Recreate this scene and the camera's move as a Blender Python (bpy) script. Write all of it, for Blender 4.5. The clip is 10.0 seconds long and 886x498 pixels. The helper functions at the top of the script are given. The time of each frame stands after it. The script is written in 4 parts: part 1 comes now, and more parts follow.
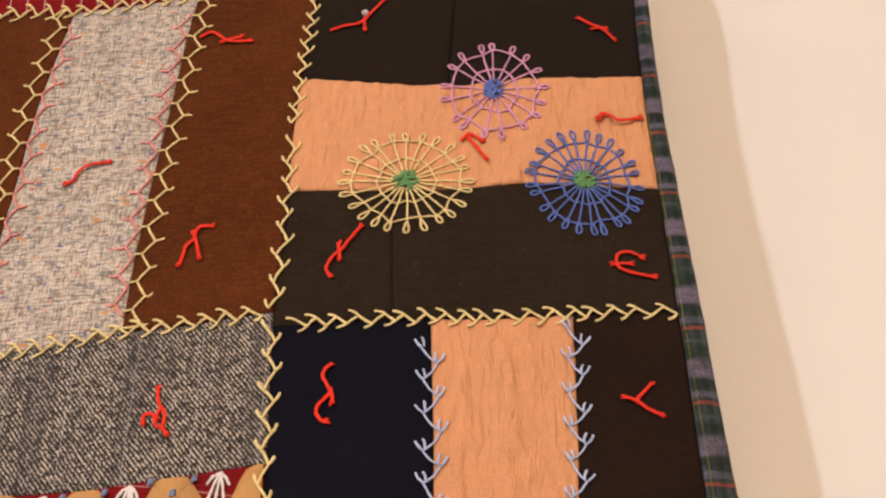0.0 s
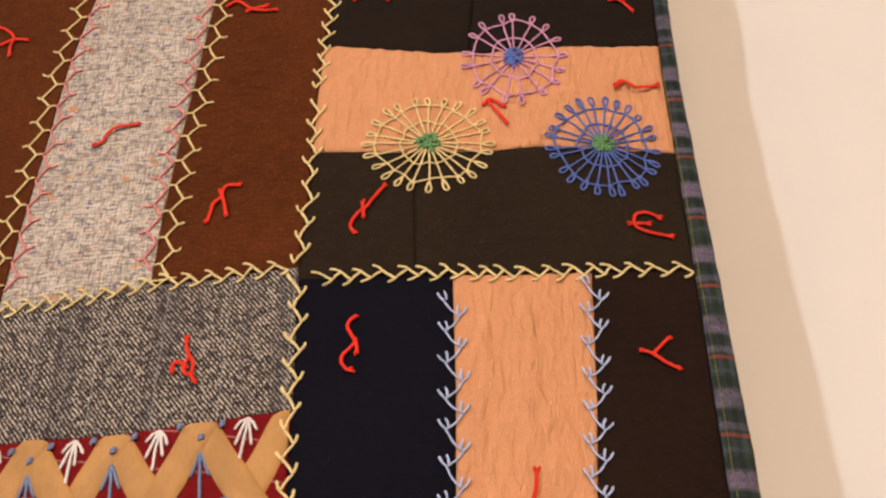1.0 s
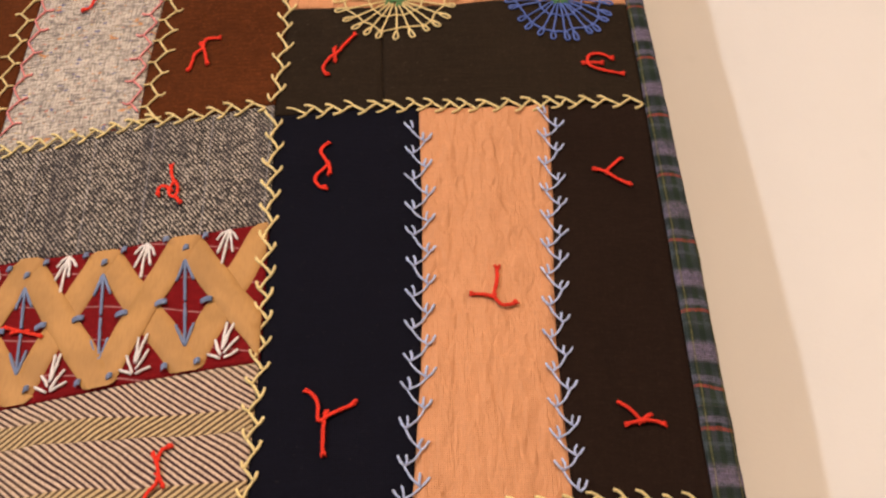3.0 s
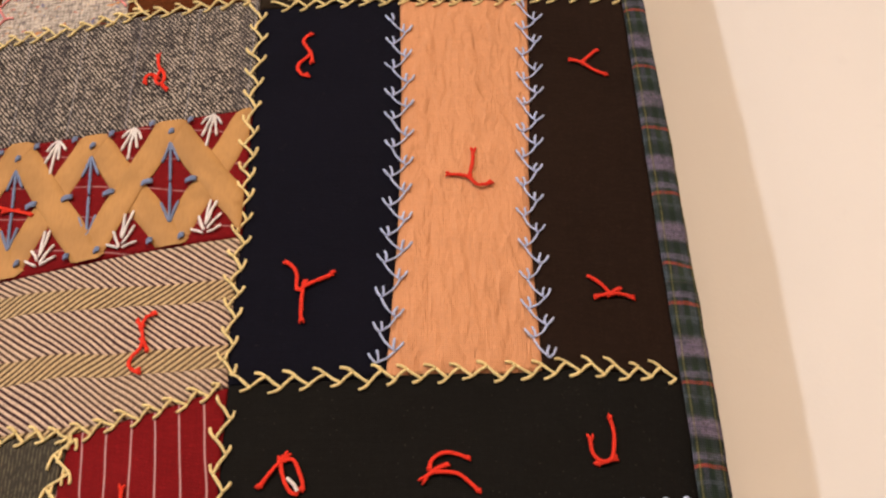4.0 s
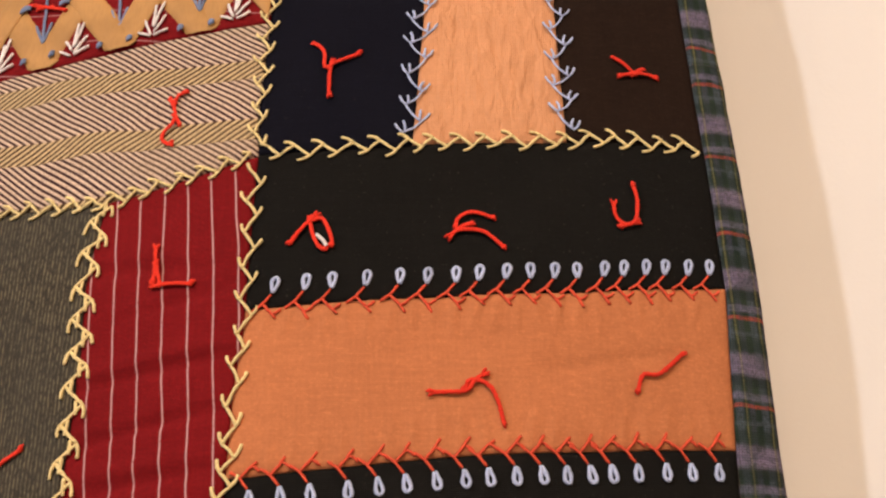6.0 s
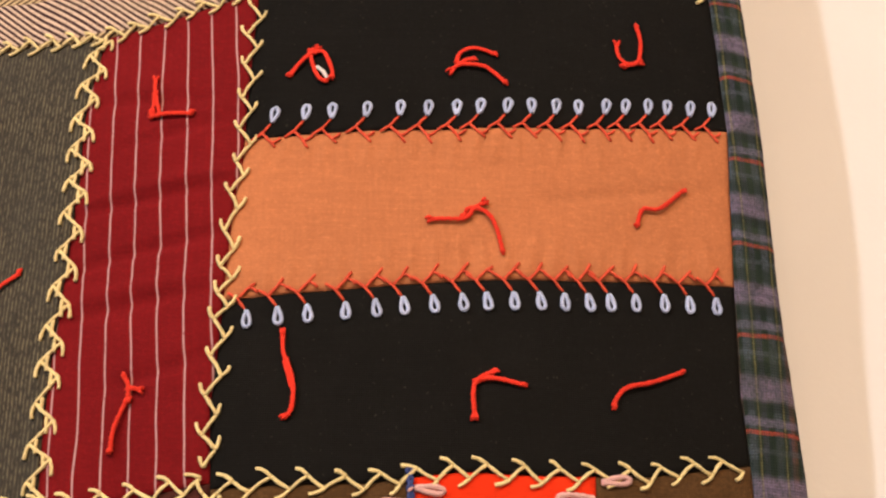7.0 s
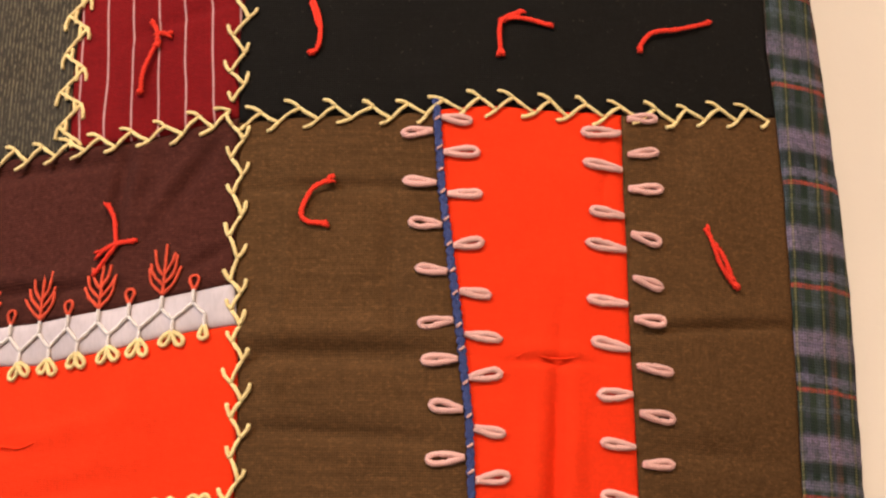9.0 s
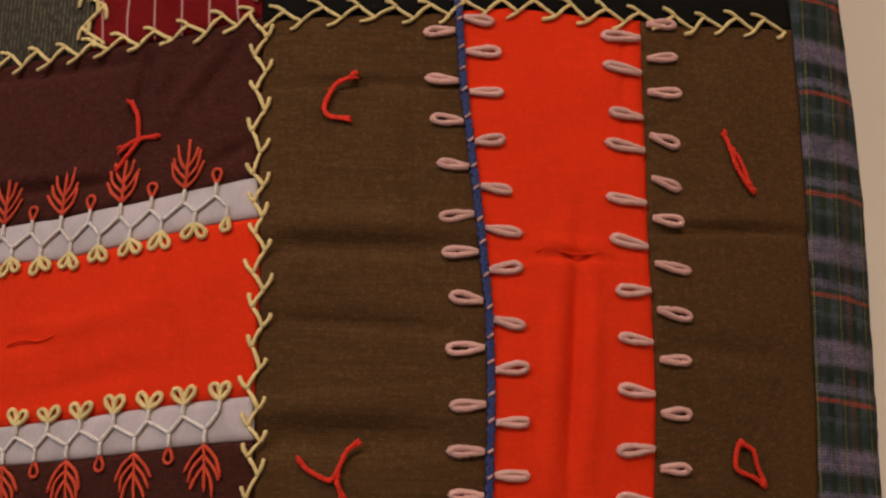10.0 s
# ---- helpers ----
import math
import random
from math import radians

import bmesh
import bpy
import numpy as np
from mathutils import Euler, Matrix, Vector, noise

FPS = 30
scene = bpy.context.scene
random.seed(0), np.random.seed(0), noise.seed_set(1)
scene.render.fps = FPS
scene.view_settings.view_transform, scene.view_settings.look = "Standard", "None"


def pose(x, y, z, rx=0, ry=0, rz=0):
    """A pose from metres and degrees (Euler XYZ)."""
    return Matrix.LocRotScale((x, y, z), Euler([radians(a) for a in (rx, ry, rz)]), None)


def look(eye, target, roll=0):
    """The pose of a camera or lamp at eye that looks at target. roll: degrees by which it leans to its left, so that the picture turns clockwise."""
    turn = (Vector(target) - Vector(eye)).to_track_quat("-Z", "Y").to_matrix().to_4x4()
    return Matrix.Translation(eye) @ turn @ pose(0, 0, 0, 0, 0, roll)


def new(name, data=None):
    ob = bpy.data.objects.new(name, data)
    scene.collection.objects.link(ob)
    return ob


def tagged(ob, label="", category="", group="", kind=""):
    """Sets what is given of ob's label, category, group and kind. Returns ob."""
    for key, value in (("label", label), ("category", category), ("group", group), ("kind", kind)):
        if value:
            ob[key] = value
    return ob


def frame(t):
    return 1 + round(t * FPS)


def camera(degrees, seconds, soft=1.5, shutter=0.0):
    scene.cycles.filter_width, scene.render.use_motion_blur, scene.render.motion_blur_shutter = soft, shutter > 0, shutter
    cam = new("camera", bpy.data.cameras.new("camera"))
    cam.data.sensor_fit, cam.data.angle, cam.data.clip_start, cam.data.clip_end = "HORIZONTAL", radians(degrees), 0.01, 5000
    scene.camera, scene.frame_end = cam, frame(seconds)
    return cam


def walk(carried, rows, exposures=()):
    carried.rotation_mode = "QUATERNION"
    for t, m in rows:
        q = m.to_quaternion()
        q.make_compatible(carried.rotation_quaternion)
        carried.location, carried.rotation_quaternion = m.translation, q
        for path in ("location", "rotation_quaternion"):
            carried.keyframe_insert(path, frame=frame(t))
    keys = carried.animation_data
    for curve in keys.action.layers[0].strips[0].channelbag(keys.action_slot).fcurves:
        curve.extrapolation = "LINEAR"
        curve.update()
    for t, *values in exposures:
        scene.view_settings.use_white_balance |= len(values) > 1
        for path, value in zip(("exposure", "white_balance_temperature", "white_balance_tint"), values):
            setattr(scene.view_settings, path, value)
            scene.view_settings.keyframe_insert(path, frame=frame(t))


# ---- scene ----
cam = camera(41.64, 10.0, soft=2.3)
PATH = [
    (0.0, 0.0913, -0.7575, 1.6205, 119.68, 0.57, -2.34),
    (0.5, 0.0787, -0.7559, 1.5970, 119.81, -0.14, -2.10),
    (1.0, 0.0773, -0.7543, 1.5752, 120.24, 0.08, -2.42),
    (1.5, 0.0744, -0.7516, 1.5355, 120.41, 0.85, -2.83),
    (2.0, 0.0706, -0.7382, 1.4925, 119.30, 1.90, -2.63),
    (2.2, 0.0697, -0.7379, 1.4790, 119.45, 1.59, -2.69),
    (3.3, 0.1082, -0.7329, 1.3919, 121.33, 1.26, -2.04),
    (3.5, 0.1125, -0.7298, 1.3759, 120.68, 1.13, -2.17),
    (4.0, 0.1186, -0.7255, 1.3466, 119.65, 0.89, -1.87),
    (4.5, 0.1198, -0.7160, 1.3193, 118.69, 0.86, -1.55),
    (5.0, 0.1174, -0.7069, 1.2962, 118.01, 0.46, -1.32),
    (6.3, 0.1264, -0.6622, 1.1997, 118.26, 0.48, -0.29),
    (6.5, 0.1295, -0.6560, 1.1875, 117.87, 0.39, -0.66),
    (7.0, 0.1232, -0.6336, 1.1499, 116.27, -0.37, -0.71),
    (7.5, 0.1227, -0.6186, 1.1069, 114.88, -0.60, -0.01),
    (8.0, 0.1279, -0.5992, 1.0643, 114.22, -0.82, 0.30),
    (8.5, 0.1280, -0.5757, 1.0247, 113.44, -0.40, 0.24),
    (9.0, 0.1213, -0.5640, 0.9883, 113.47, -0.63, 0.26),
    (9.5, 0.1148, -0.5550, 0.9579, 113.60, -0.85, -0.08),
    (10.0, 0.1051, -0.5455, 0.9304, 113.72, -1.05, -0.46),
]
walk(cam, [(t, pose(x, y, z, rx, ry, rz)) for t, x, y, z, rx, ry, rz in PATH],
     exposures=[(0.0, 0.0), (5.0, 0.0), (6.0, 0.10), (7.0, 0.26), (8.5, 0.38), (9.75, 0.42), (9.9, 0.0), (10.0, -0.64)])

# ---- light: one cooler gallery lamp up on the left, an added warm fill round it ----
world = bpy.data.worlds.new("world")
scene.world = world
world.use_nodes = True
world.node_tree.nodes["Background"].inputs[0].default_value = (1.0, 0.86, 0.7, 1)
world.node_tree.nodes["Background"].inputs[1].default_value = 0.05


def lamp(name, eye, target, size, power, colour):
    data = bpy.data.lights.new(name, "AREA")
    data.shape, data.size, data.energy, data.color = "DISK", size, power, colour
    ob = new(name, data)
    ob.matrix_world = look(eye, target)
    return ob


lamp("gallery_lamp", (-2.35, -3.2, 2.25), (0.1, 0, 1.5), 0.12, 60, (0.86, 0.90, 1.0))
# unseen broad fill, added to give the warm ambient level in the quilt's shadow
lamp("warm_ceiling_fill", (0.0, -3.0, 3.1), (0.0, -1.9, 0.4), 2.0, 178, (1.0, 0.705, 0.48))


# ---- materials ----
class Nodes:
    """A small builder of node materials."""

    def __init__(self, name):
        self.mat = bpy.data.materials.new(name)
        self.mat.use_nodes = True
        self.tree = self.mat.node_tree
        self.bsdf = self.tree.nodes["Principled BSDF"]
        xyz = self.add("ShaderNodeSeparateXYZ")
        self.pos = self.add("ShaderNodeNewGeometry").outputs["Position"]
        self.link(self.pos, xyz.inputs[0])
        self.x, self.z = xyz.outputs[0], xyz.outputs[2]

    def add(self, kind):
        return self.tree.nodes.new(kind)

    def link(self, a, b):
        self.tree.links.new(a, b)

    def put(self, value, socket):
        if isinstance(value, bpy.types.NodeSocket):
            self.link(value, socket)
        elif isinstance(value, tuple) and len(value) == 3:
            socket.default_value = (*value, 1)
        else:
            socket.default_value = value

    def math(self, op, a, b=0.0, c=0.0):
        n = self.add("ShaderNodeMath")
        n.operation = op
        for v, s in zip((a, b, c), n.inputs):
            self.put(v, s)
        return n.outputs[0]

    def mix(self, f, a, b, blend="MIX"):
        n = self.add("ShaderNodeMix")
        n.data_type, n.blend_type = "RGBA", blend
        self.put(f, n.inputs[0])
        self.put(a, n.inputs[6])
        self.put(b, n.inputs[7])
        return n.outputs[2]

    def noise(self, scale, detail=3.0, vec=None, stretch=None, distortion=0.0):
        n = self.add("ShaderNodeTexNoise")
        src = vec or self.pos
        if stretch:
            mp = self.add("ShaderNodeMapping")
            mp.inputs["Scale"].default_value = stretch
            self.link(src, mp.inputs[0])
            src = mp.outputs[0]
        self.link(src, n.inputs["Vector"])
        n.inputs["Scale"].default_value, n.inputs["Detail"].default_value = scale, detail
        n.inputs["Distortion"].default_value = distortion
        return n.outputs[0]

    def step(self, v, lo, hi):
        n = self.add("ShaderNodeMapRange")
        n.interpolation_type = "SMOOTHSTEP"
        for val, s in zip((v, lo, hi, 0.0, 1.0), n.inputs):
            self.put(val, s)
        return n.outputs[0]

    def wave(self, coord, period, phase=0.0):
        """0 to 1 and back over a period in metres."""
        s = self.math("SINE", self.math("MULTIPLY_ADD", coord, 2 * math.pi / period, phase))
        return self.math("MULTIPLY_ADD", s, 0.5, 0.5)

    def weave(self, period):
        wob = self.math("MULTIPLY", self.noise(260, 2), 0.5 * period)
        a = self.wave(self.math("ADD", self.x, wob), period)
        b = self.wave(self.math("ADD", self.z, wob), period)
        return self.math("MULTIPLY", self.math("ADD", a, b), 0.5)

    def finish(self, colour, height=None, rough=0.9, bump=0.4, distance=0.0006, sheen=0.0, spec=0.06):
        self.put(colour, self.bsdf.inputs["Base Color"])
        self.put(rough, self.bsdf.inputs["Roughness"])
        self.bsdf.inputs["Specular IOR Level"].default_value = spec
        self.bsdf.inputs["Sheen Weight"].default_value = sheen
        if height is not None:
            b = self.add("ShaderNodeBump")
            b.inputs["Strength"].default_value, b.inputs["Distance"].default_value = bump, distance
            self.link(height, b.inputs["Height"])
            self.link(b.outputs[0], self.bsdf.inputs["Normal"])
        return self.mat


def dim(c, f):
    return tuple(v * f for v in c)


def worn(n, c, amount, fleck, weave):
    """Colour c with slight fading, the streaks of single yarns both ways, and stray light and dark fibres."""
    big = n.step(n.noise(9, 3), 0.25, 0.75)
    col = n.mix(big, dim(c, 1 - 0.35 * amount), dim(c, 1 + 0.35 * amount))
    mottle = n.step(n.noise(42, 4), 0.35, 0.7)
    col = n.mix(n.math("MULTIPLY", mottle, 0.55 * amount), col, dim(c, 0.62))
    warp = n.step(n.noise(520, 3, stretch=(1, 1, 0.05)), 0.35, 0.68)
    weft = n.step(n.noise(520, 3, stretch=(0.05, 1, 1)), 0.35, 0.68)
    col = n.mix(n.math("MULTIPLY", warp, fleck * 0.9), col, dim(c, 0.5))
    col = n.mix(n.math("MULTIPLY", weft, fleck * 0.9), col, dim(c, 1.6))
    yarns = n.step(n.noise(760, 3), 0.4, 0.62)
    col = n.mix(n.math("MULTIPLY", yarns, fleck * 0.8), col, dim(c, 0.4))
    light = n.step(n.noise(540, 3, stretch=(0.6, 1, 1)), 0.55, 0.68)
    col = n.mix(n.math("MULTIPLY", light, fleck), col, dim(c, 1.9))
    return n.mix(n.math("MULTIPLY", n.math("SUBTRACT", 1.0, weave), 0.4), col, dim(c, 0.5))


def plain(name, c, amount=0.14, fleck=0.3, period=0.0013, bump=0.35, sheen=0.0, rough=0.9, lint=0.0, spec=0.06):
    n = Nodes(name)
    w = n.weave(period)
    col = worn(n, c, amount, fleck, w)
    if lint:
        spot = n.step(n.noise(420, 1), 0.72, 0.77)
        col = n.mix(n.math("MULTIPLY", spot, lint), col, (0.30, 0.26, 0.2))
    pucker = n.math("MULTIPLY", n.noise(75, 3), 2.2)
    h = n.math("ADD", n.math("ADD", w, n.math("MULTIPLY", n.noise(300, 3), 0.9)), pucker)
    return n.finish(col, h, rough, bump, 0.0009, sheen, spec)


def crinkled(name, c):
    """Soft crepe with small upright puckers and pits."""
    n = Nodes(name)
    w = n.weave(0.0015)
    col = worn(n, c, 0.10, 0.07, w)
    puck = n.noise(95, 2, stretch=(1.7, 1, 0.55), distortion=0.5)
    h = n.math("ADD", puck, n.math("MULTIPLY", w, 0.12))
    return n.finish(col, h, 0.92, 0.8, 0.0060)


def tweed():
    n = Nodes("light_tweed")
    wob = n.math("MULTIPLY", n.noise(130, 3), 0.006)
    warp = n.wave(n.math("ADD", n.x, wob), 0.0030)
    weft = n.wave(n.math("ADD", n.z, wob), 0.0034)
    w = n.math("MULTIPLY", n.math("ADD", warp, weft), 0.5)
    col = n.mix(n.step(n.noise(30, 3), 0.3, 0.7), (0.56, 0.50, 0.43), (0.66, 0.59, 0.51))
    col = n.mix(n.math("MULTIPLY", n.step(w, 0.6, 0.1), 0.5), col, (0.22, 0.19, 0.17))
    for stretch in ((0.22, 1, 1.2), (1.2, 1, 0.22)):
        gap = n.step(n.noise(380, 3, stretch=stretch), 0.47, 0.40)
        col = n.mix(n.math("MULTIPLY", gap, 0.5), col, (0.20, 0.17, 0.15))
    for stretch, lo in (((0.30, 1, 1.5), 0.535), ((1.5, 1, 0.4), 0.565)):
        dark = n.step(n.noise(330, 4, stretch=stretch), lo, lo + 0.07)
        col = n.mix(n.math("MULTIPLY", dark, 0.55), col, (0.085, 0.08, 0.085))
    pale = n.step(n.noise(300, 3, stretch=(0.35, 1, 1.5)), 0.58, 0.66)
    col = n.mix(n.math("MULTIPLY", pale, 0.4), col, (0.78, 0.72, 0.63))
    for i, (c, k) in enumerate((((0.60, 0.25, 0.07), 0.70), ((0.07, 0.09, 0.26), 0.70), ((0.50, 0.12, 0.08), 0.73), ((0.62, 0.42, 0.16), 0.72))):
        slub = n.step(n.noise(110 + 37 * i, 2, stretch=(0.7, 1, 1.6)), k - 0.03, k)
        col = n.mix(n.math("MULTIPLY", slub, 0.8), col, c)
    crease = n.noise(26, 2, stretch=(0.25, 1, 2.6))
    h = n.math("ADD", n.math("ADD", w, n.noise(420, 2)), n.math("MULTIPLY", crease, 2.5))
    return n.finish(col, h, 0.95, 0.85, 0.0014)


def twill():
    n = Nodes("grey_twill")
    wob = n.math("MULTIPLY", n.noise(90, 3), 0.0022)
    d = n.math("ADD", n.math("ADD", n.math("MULTIPLY", n.x, 0.62), n.math("MULTIPLY", n.z, 0.5)), wob)
    rib = n.step(n.wave(d, 0.0022), 0.25, 0.75)
    broken = n.step(n.noise(420, 3, stretch=(1.4, 1, 0.8)), 0.42, 0.56)
    col = n.mix(n.math("MULTIPLY", rib, n.math("MULTIPLY_ADD", broken, 0.85, 0.15)), (0.018, 0.016, 0.018), (0.52, 0.455, 0.385))
    salt = n.step(n.noise(620, 2), 0.60, 0.68)
    col = n.mix(n.math("MULTIPLY", salt, 0.6), col, (0.70, 0.64, 0.57))
    pepper = n.step(n.noise(200, 4), 0.53, 0.62)
    col = n.mix(n.math("MULTIPLY", pepper, 0.65), col, (0.018, 0.017, 0.022))
    band = n.step(n.noise(30, 3, stretch=(1.8, 1, 0.10)), 0.45, 0.65)
    col = n.mix(n.math("MULTIPLY", band, 0.5), col, (0.05, 0.046, 0.054))
    line = n.step(n.wave(n.math("ADD", n.x, 0.012), 0.047), 0.9990, 0.9999)
    col = n.mix(n.math("MULTIPLY", line, 0.32), col, (0.50, 0.50, 0.56))
    return n.finish(col, n.math("ADD", rib, n.noise(500, 2)), 0.95, 0.8, 0.001)


def herringbone():
    n = Nodes("herringbone_wool")
    warp = n.math("MULTIPLY", n.math("SUBTRACT", n.noise(9, 2), 0.5), 0.02)
    p = n.math("MODULO", n.math("ADD", n.math("ADD", n.z, warp), 0.069), 0.051)
    turned = n.step(p, 0.0162, 0.0178)
    zig = n.math("ABSOLUTE", n.math("SUBTRACT", p, 0.017))
    d = n.math("ADD", n.math("MULTIPLY", n.x, 0.62), n.math("MULTIPLY", zig, 0.85))
    rib = n.wave(d, 0.0040)
    broken = n.step(n.noise(480, 2), 0.3, 0.6)
    pale = n.mix(turned, (0.60, 0.45, 0.25), (0.64, 0.49, 0.37))
    dark = n.mix(turned, (0.085, 0.050, 0.030), (0.060, 0.030, 0.032))
    col = n.mix(n.math("MULTIPLY", n.step(rib, 0.28, 0.66), n.math("MULTIPLY_ADD", broken, 0.3, 0.7)), dark, pale)
    tone = n.step(n.noise(16, 3, stretch=(0.5, 1, 2.5)), 0.4, 0.65)
    col = n.mix(n.math("MULTIPLY", tone, 0.18), col, (0.33, 0.25, 0.14))
    return n.finish(col, n.math("ADD", rib, n.noise(500, 2)), 0.95, 0.75, 0.0011)


def pinstripe(name, level=False):
    """Burgundy cotton with thin pale lines, upright or nearly level."""
    n = Nodes(name)
    c = (0.19, 0.0078, 0.0100)
    w = n.weave(0.0009)
    col = worn(n, c, 0.25, 0.2, w)
    bend = n.math("MULTIPLY", n.noise(11, 2), 0.008)
    if level:
        d, gap_mm = n.math("ADD", n.z, n.math("MULTIPLY", n.x, 0.15)), 0.028
    else:
        d, gap_mm = n.math("ADD", n.math("ADD", n.x, n.math("MULTIPLY", n.z, 0.084)), 0.0003), 0.01653
    at = n.math("MODULO", n.math("ADD", n.math("ADD", d, bend), 1.0), gap_mm)
    line = n.step(n.math("ABSOLUTE", n.math("SUBTRACT", at, 0.0083)), 0.00085, 0.0003)
    gap = n.step(n.noise(700, 1), 0.25, 0.45)
    col = n.mix(n.math("MULTIPLY", line, n.math("MULTIPLY_ADD", gap, 0.36, 0.26 if not level else 0.0)), col, (0.70, 0.45, 0.45))
    return n.finish(col, n.math("ADD", w, n.math("MULTIPLY", n.noise(60, 3), 3.0)), 0.75, 0.4, 0.0012)


def ribbed():
    n = Nodes("grey_green_stripe")
    wob = n.math("MULTIPLY", n.noise(40, 2), 0.0012)
    rib = n.wave(n.math("ADD", n.x, wob), 0.0027)
    br = n.step(n.noise(520, 3, stretch=(1, 1, 0.45)), 0.34, 0.66)
    col = n.mix(n.math("MULTIPLY", rib, br), (0.038, 0.034, 0.027), (0.150, 0.130, 0.085))
    col = n.mix(n.math("MULTIPLY", n.step(n.noise(20, 3), 0.35, 0.7), 0.35), col, (0.05, 0.048, 0.04))
    return n.finish(col, n.math("ADD", rib, n.noise(400, 2)), 0.93, 0.5, 0.0008)


def plaid():
    n = Nodes("tartan_binding")
    wob = n.math("MULTIPLY", n.math("SUBTRACT", n.noise(30, 2), 0.5), 0.006)
    pieced = n.math("MULTIPLY", n.step(n.z, 1.7395, 1.7405), -0.0313)
    zz = n.math("ADD", n.math("ADD", n.z, wob), n.math("ADD", pieced, 0.0138))
    lean = n.math("MULTIPLY", n.math("MAXIMUM", n.math("SUBTRACT", n.z, 1.5), 0.0), 0.036)
    xx = n.math("ADD", n.math("ADD", n.x, lean), n.math("MULTIPLY", wob, 0.4))
    col = n.mix(n.step(n.noise(60, 3), 0.3, 0.7), (0.017, 0.030, 0.022), (0.036, 0.055, 0.036))

    def bars(coord, period, at, width, colour, strength):
        nonlocal col
        p = n.math("MODULO", coord, period)
        m = n.step(n.math("ABSOLUTE", n.math("SUBTRACT", p, at)), width * 0.70, width * 0.30)
        thread = n.step(n.noise(520, 3), 0.3, 0.62)
        patchy = n.step(n.noise(70, 3), 0.3, 0.6)
        amount = n.math("MULTIPLY", n.math("MULTIPLY_ADD", thread, strength * 0.6, strength * 0.4), n.math("MULTIPLY_ADD", patchy, 0.55, 0.45))
        col = n.mix(n.math("MULTIPLY", m, amount), col, colour)

    bars(xx, 0.0175, 0.0035, 0.0050, (0.085, 0.11, 0.15), 0.75)
    bars(xx, 0.0175, 0.0120, 0.0040, (0.075, 0.075, 0.13), 0.6)
    bars(xx, 0.0350, 0.0315, 0.0040, (0.22, 0.085, 0.055), 0.55)
    bars(zz, 0.0598, 0.0300, 0.0140, (0.25, 0.20, 0.31), 0.85)
    bars(zz, 0.0598, 0.0300, 0.0024, (0.10, 0.09, 0.15), 0.6)
    bars(zz, 0.0598, 0.0190, 0.0065, (0.018, 0.024, 0.022), 0.8)
    bars(zz, 0.0598, 0.0435, 0.0075, (0.020, 0.032, 0.024), 0.8)
    bars(zz, 0.0598, 0.0095, 0.0050, (0.20, 0.18, 0.28), 0.7)
    bars(zz, 0.0598, 0.0520, 0.0030, (0.10, 0.12, 0.16), 0.5)
    bars(zz, 0.0598, 0.0030, 0.0026, (0.46, 0.075, 0.045), 0.8)
    bars(xx, 0.0175, 0.0080, 0.0014, (0.30, 0.27, 0.10), 0.45)
    w = n.weave(0.0017)
    col = n.mix(n.math("MULTIPLY", n.math("SUBTRACT", 1.0, w), 0.55), col, (0.012, 0.014, 0.014))
    return n.finish(col, n.math("ADD", w, n.math("MULTIPLY", n.noise(90, 3), 2.0)), 0.9, 0.6, 0.0010)


def satin(name, c, rough=0.5):
    n = Nodes(name)
    fine = n.noise(700, 2, stretch=(1, 1, 0.2))
    col = n.mix(n.step(n.noise(35, 3), 0.3, 0.7), dim(c, 0.86), dim(c, 1.1))
    col = n.mix(n.math("MULTIPLY", n.step(fine, 0.4, 0.7), 0.2), col, dim(c, 0.6))
    return n.finish(col, fine, rough, 0.2, 0.0004, 0.0, 0.25)


def yarn(name, c, rough=0.7):
    """Twisted cotton thread: fine diagonal ply lines."""
    n = Nodes(name)
    ply = n.wave(n.math("ADD", n.x, n.math("MULTIPLY", n.z, 0.8)), 0.0011)
    info = n.add("ShaderNodeObjectInfo").outputs["Random"]
    base = n.mix(info, dim(c, 0.88), dim(c, 1.06))
    col = n.mix(n.math("MULTIPLY", n.step(ply, 0.45, 0.95), 0.45), base, dim(c, 0.5))
    fuzz = n.step(n.noise(900, 2), 0.55, 0.7)
    col = n.mix(n.math("MULTIPLY", fuzz, 0.25), col, tuple(min(1.0, v * 1.25) for v in c))
    return n.finish(col, n.math("ADD", ply, n.noise(900, 2)), rough, 0.8, 0.0005, 0.0, 0.3)


def plaster(name, c):
    n = Nodes(name)
    col = n.mix(n.step(n.noise(2.2, 4), 0.3, 0.7), dim(c, 0.96), dim(c, 1.03))
    col = n.mix(n.math("MULTIPLY", n.step(n.noise(26, 5), 0.62, 0.72), 0.10), col, dim(c, 0.8))
    return n.finish(col, n.math("ADD", n.noise(45, 5), n.math("MULTIPLY", n.noise(240, 2), 0.4)), 0.85, 0.12, 0.002)


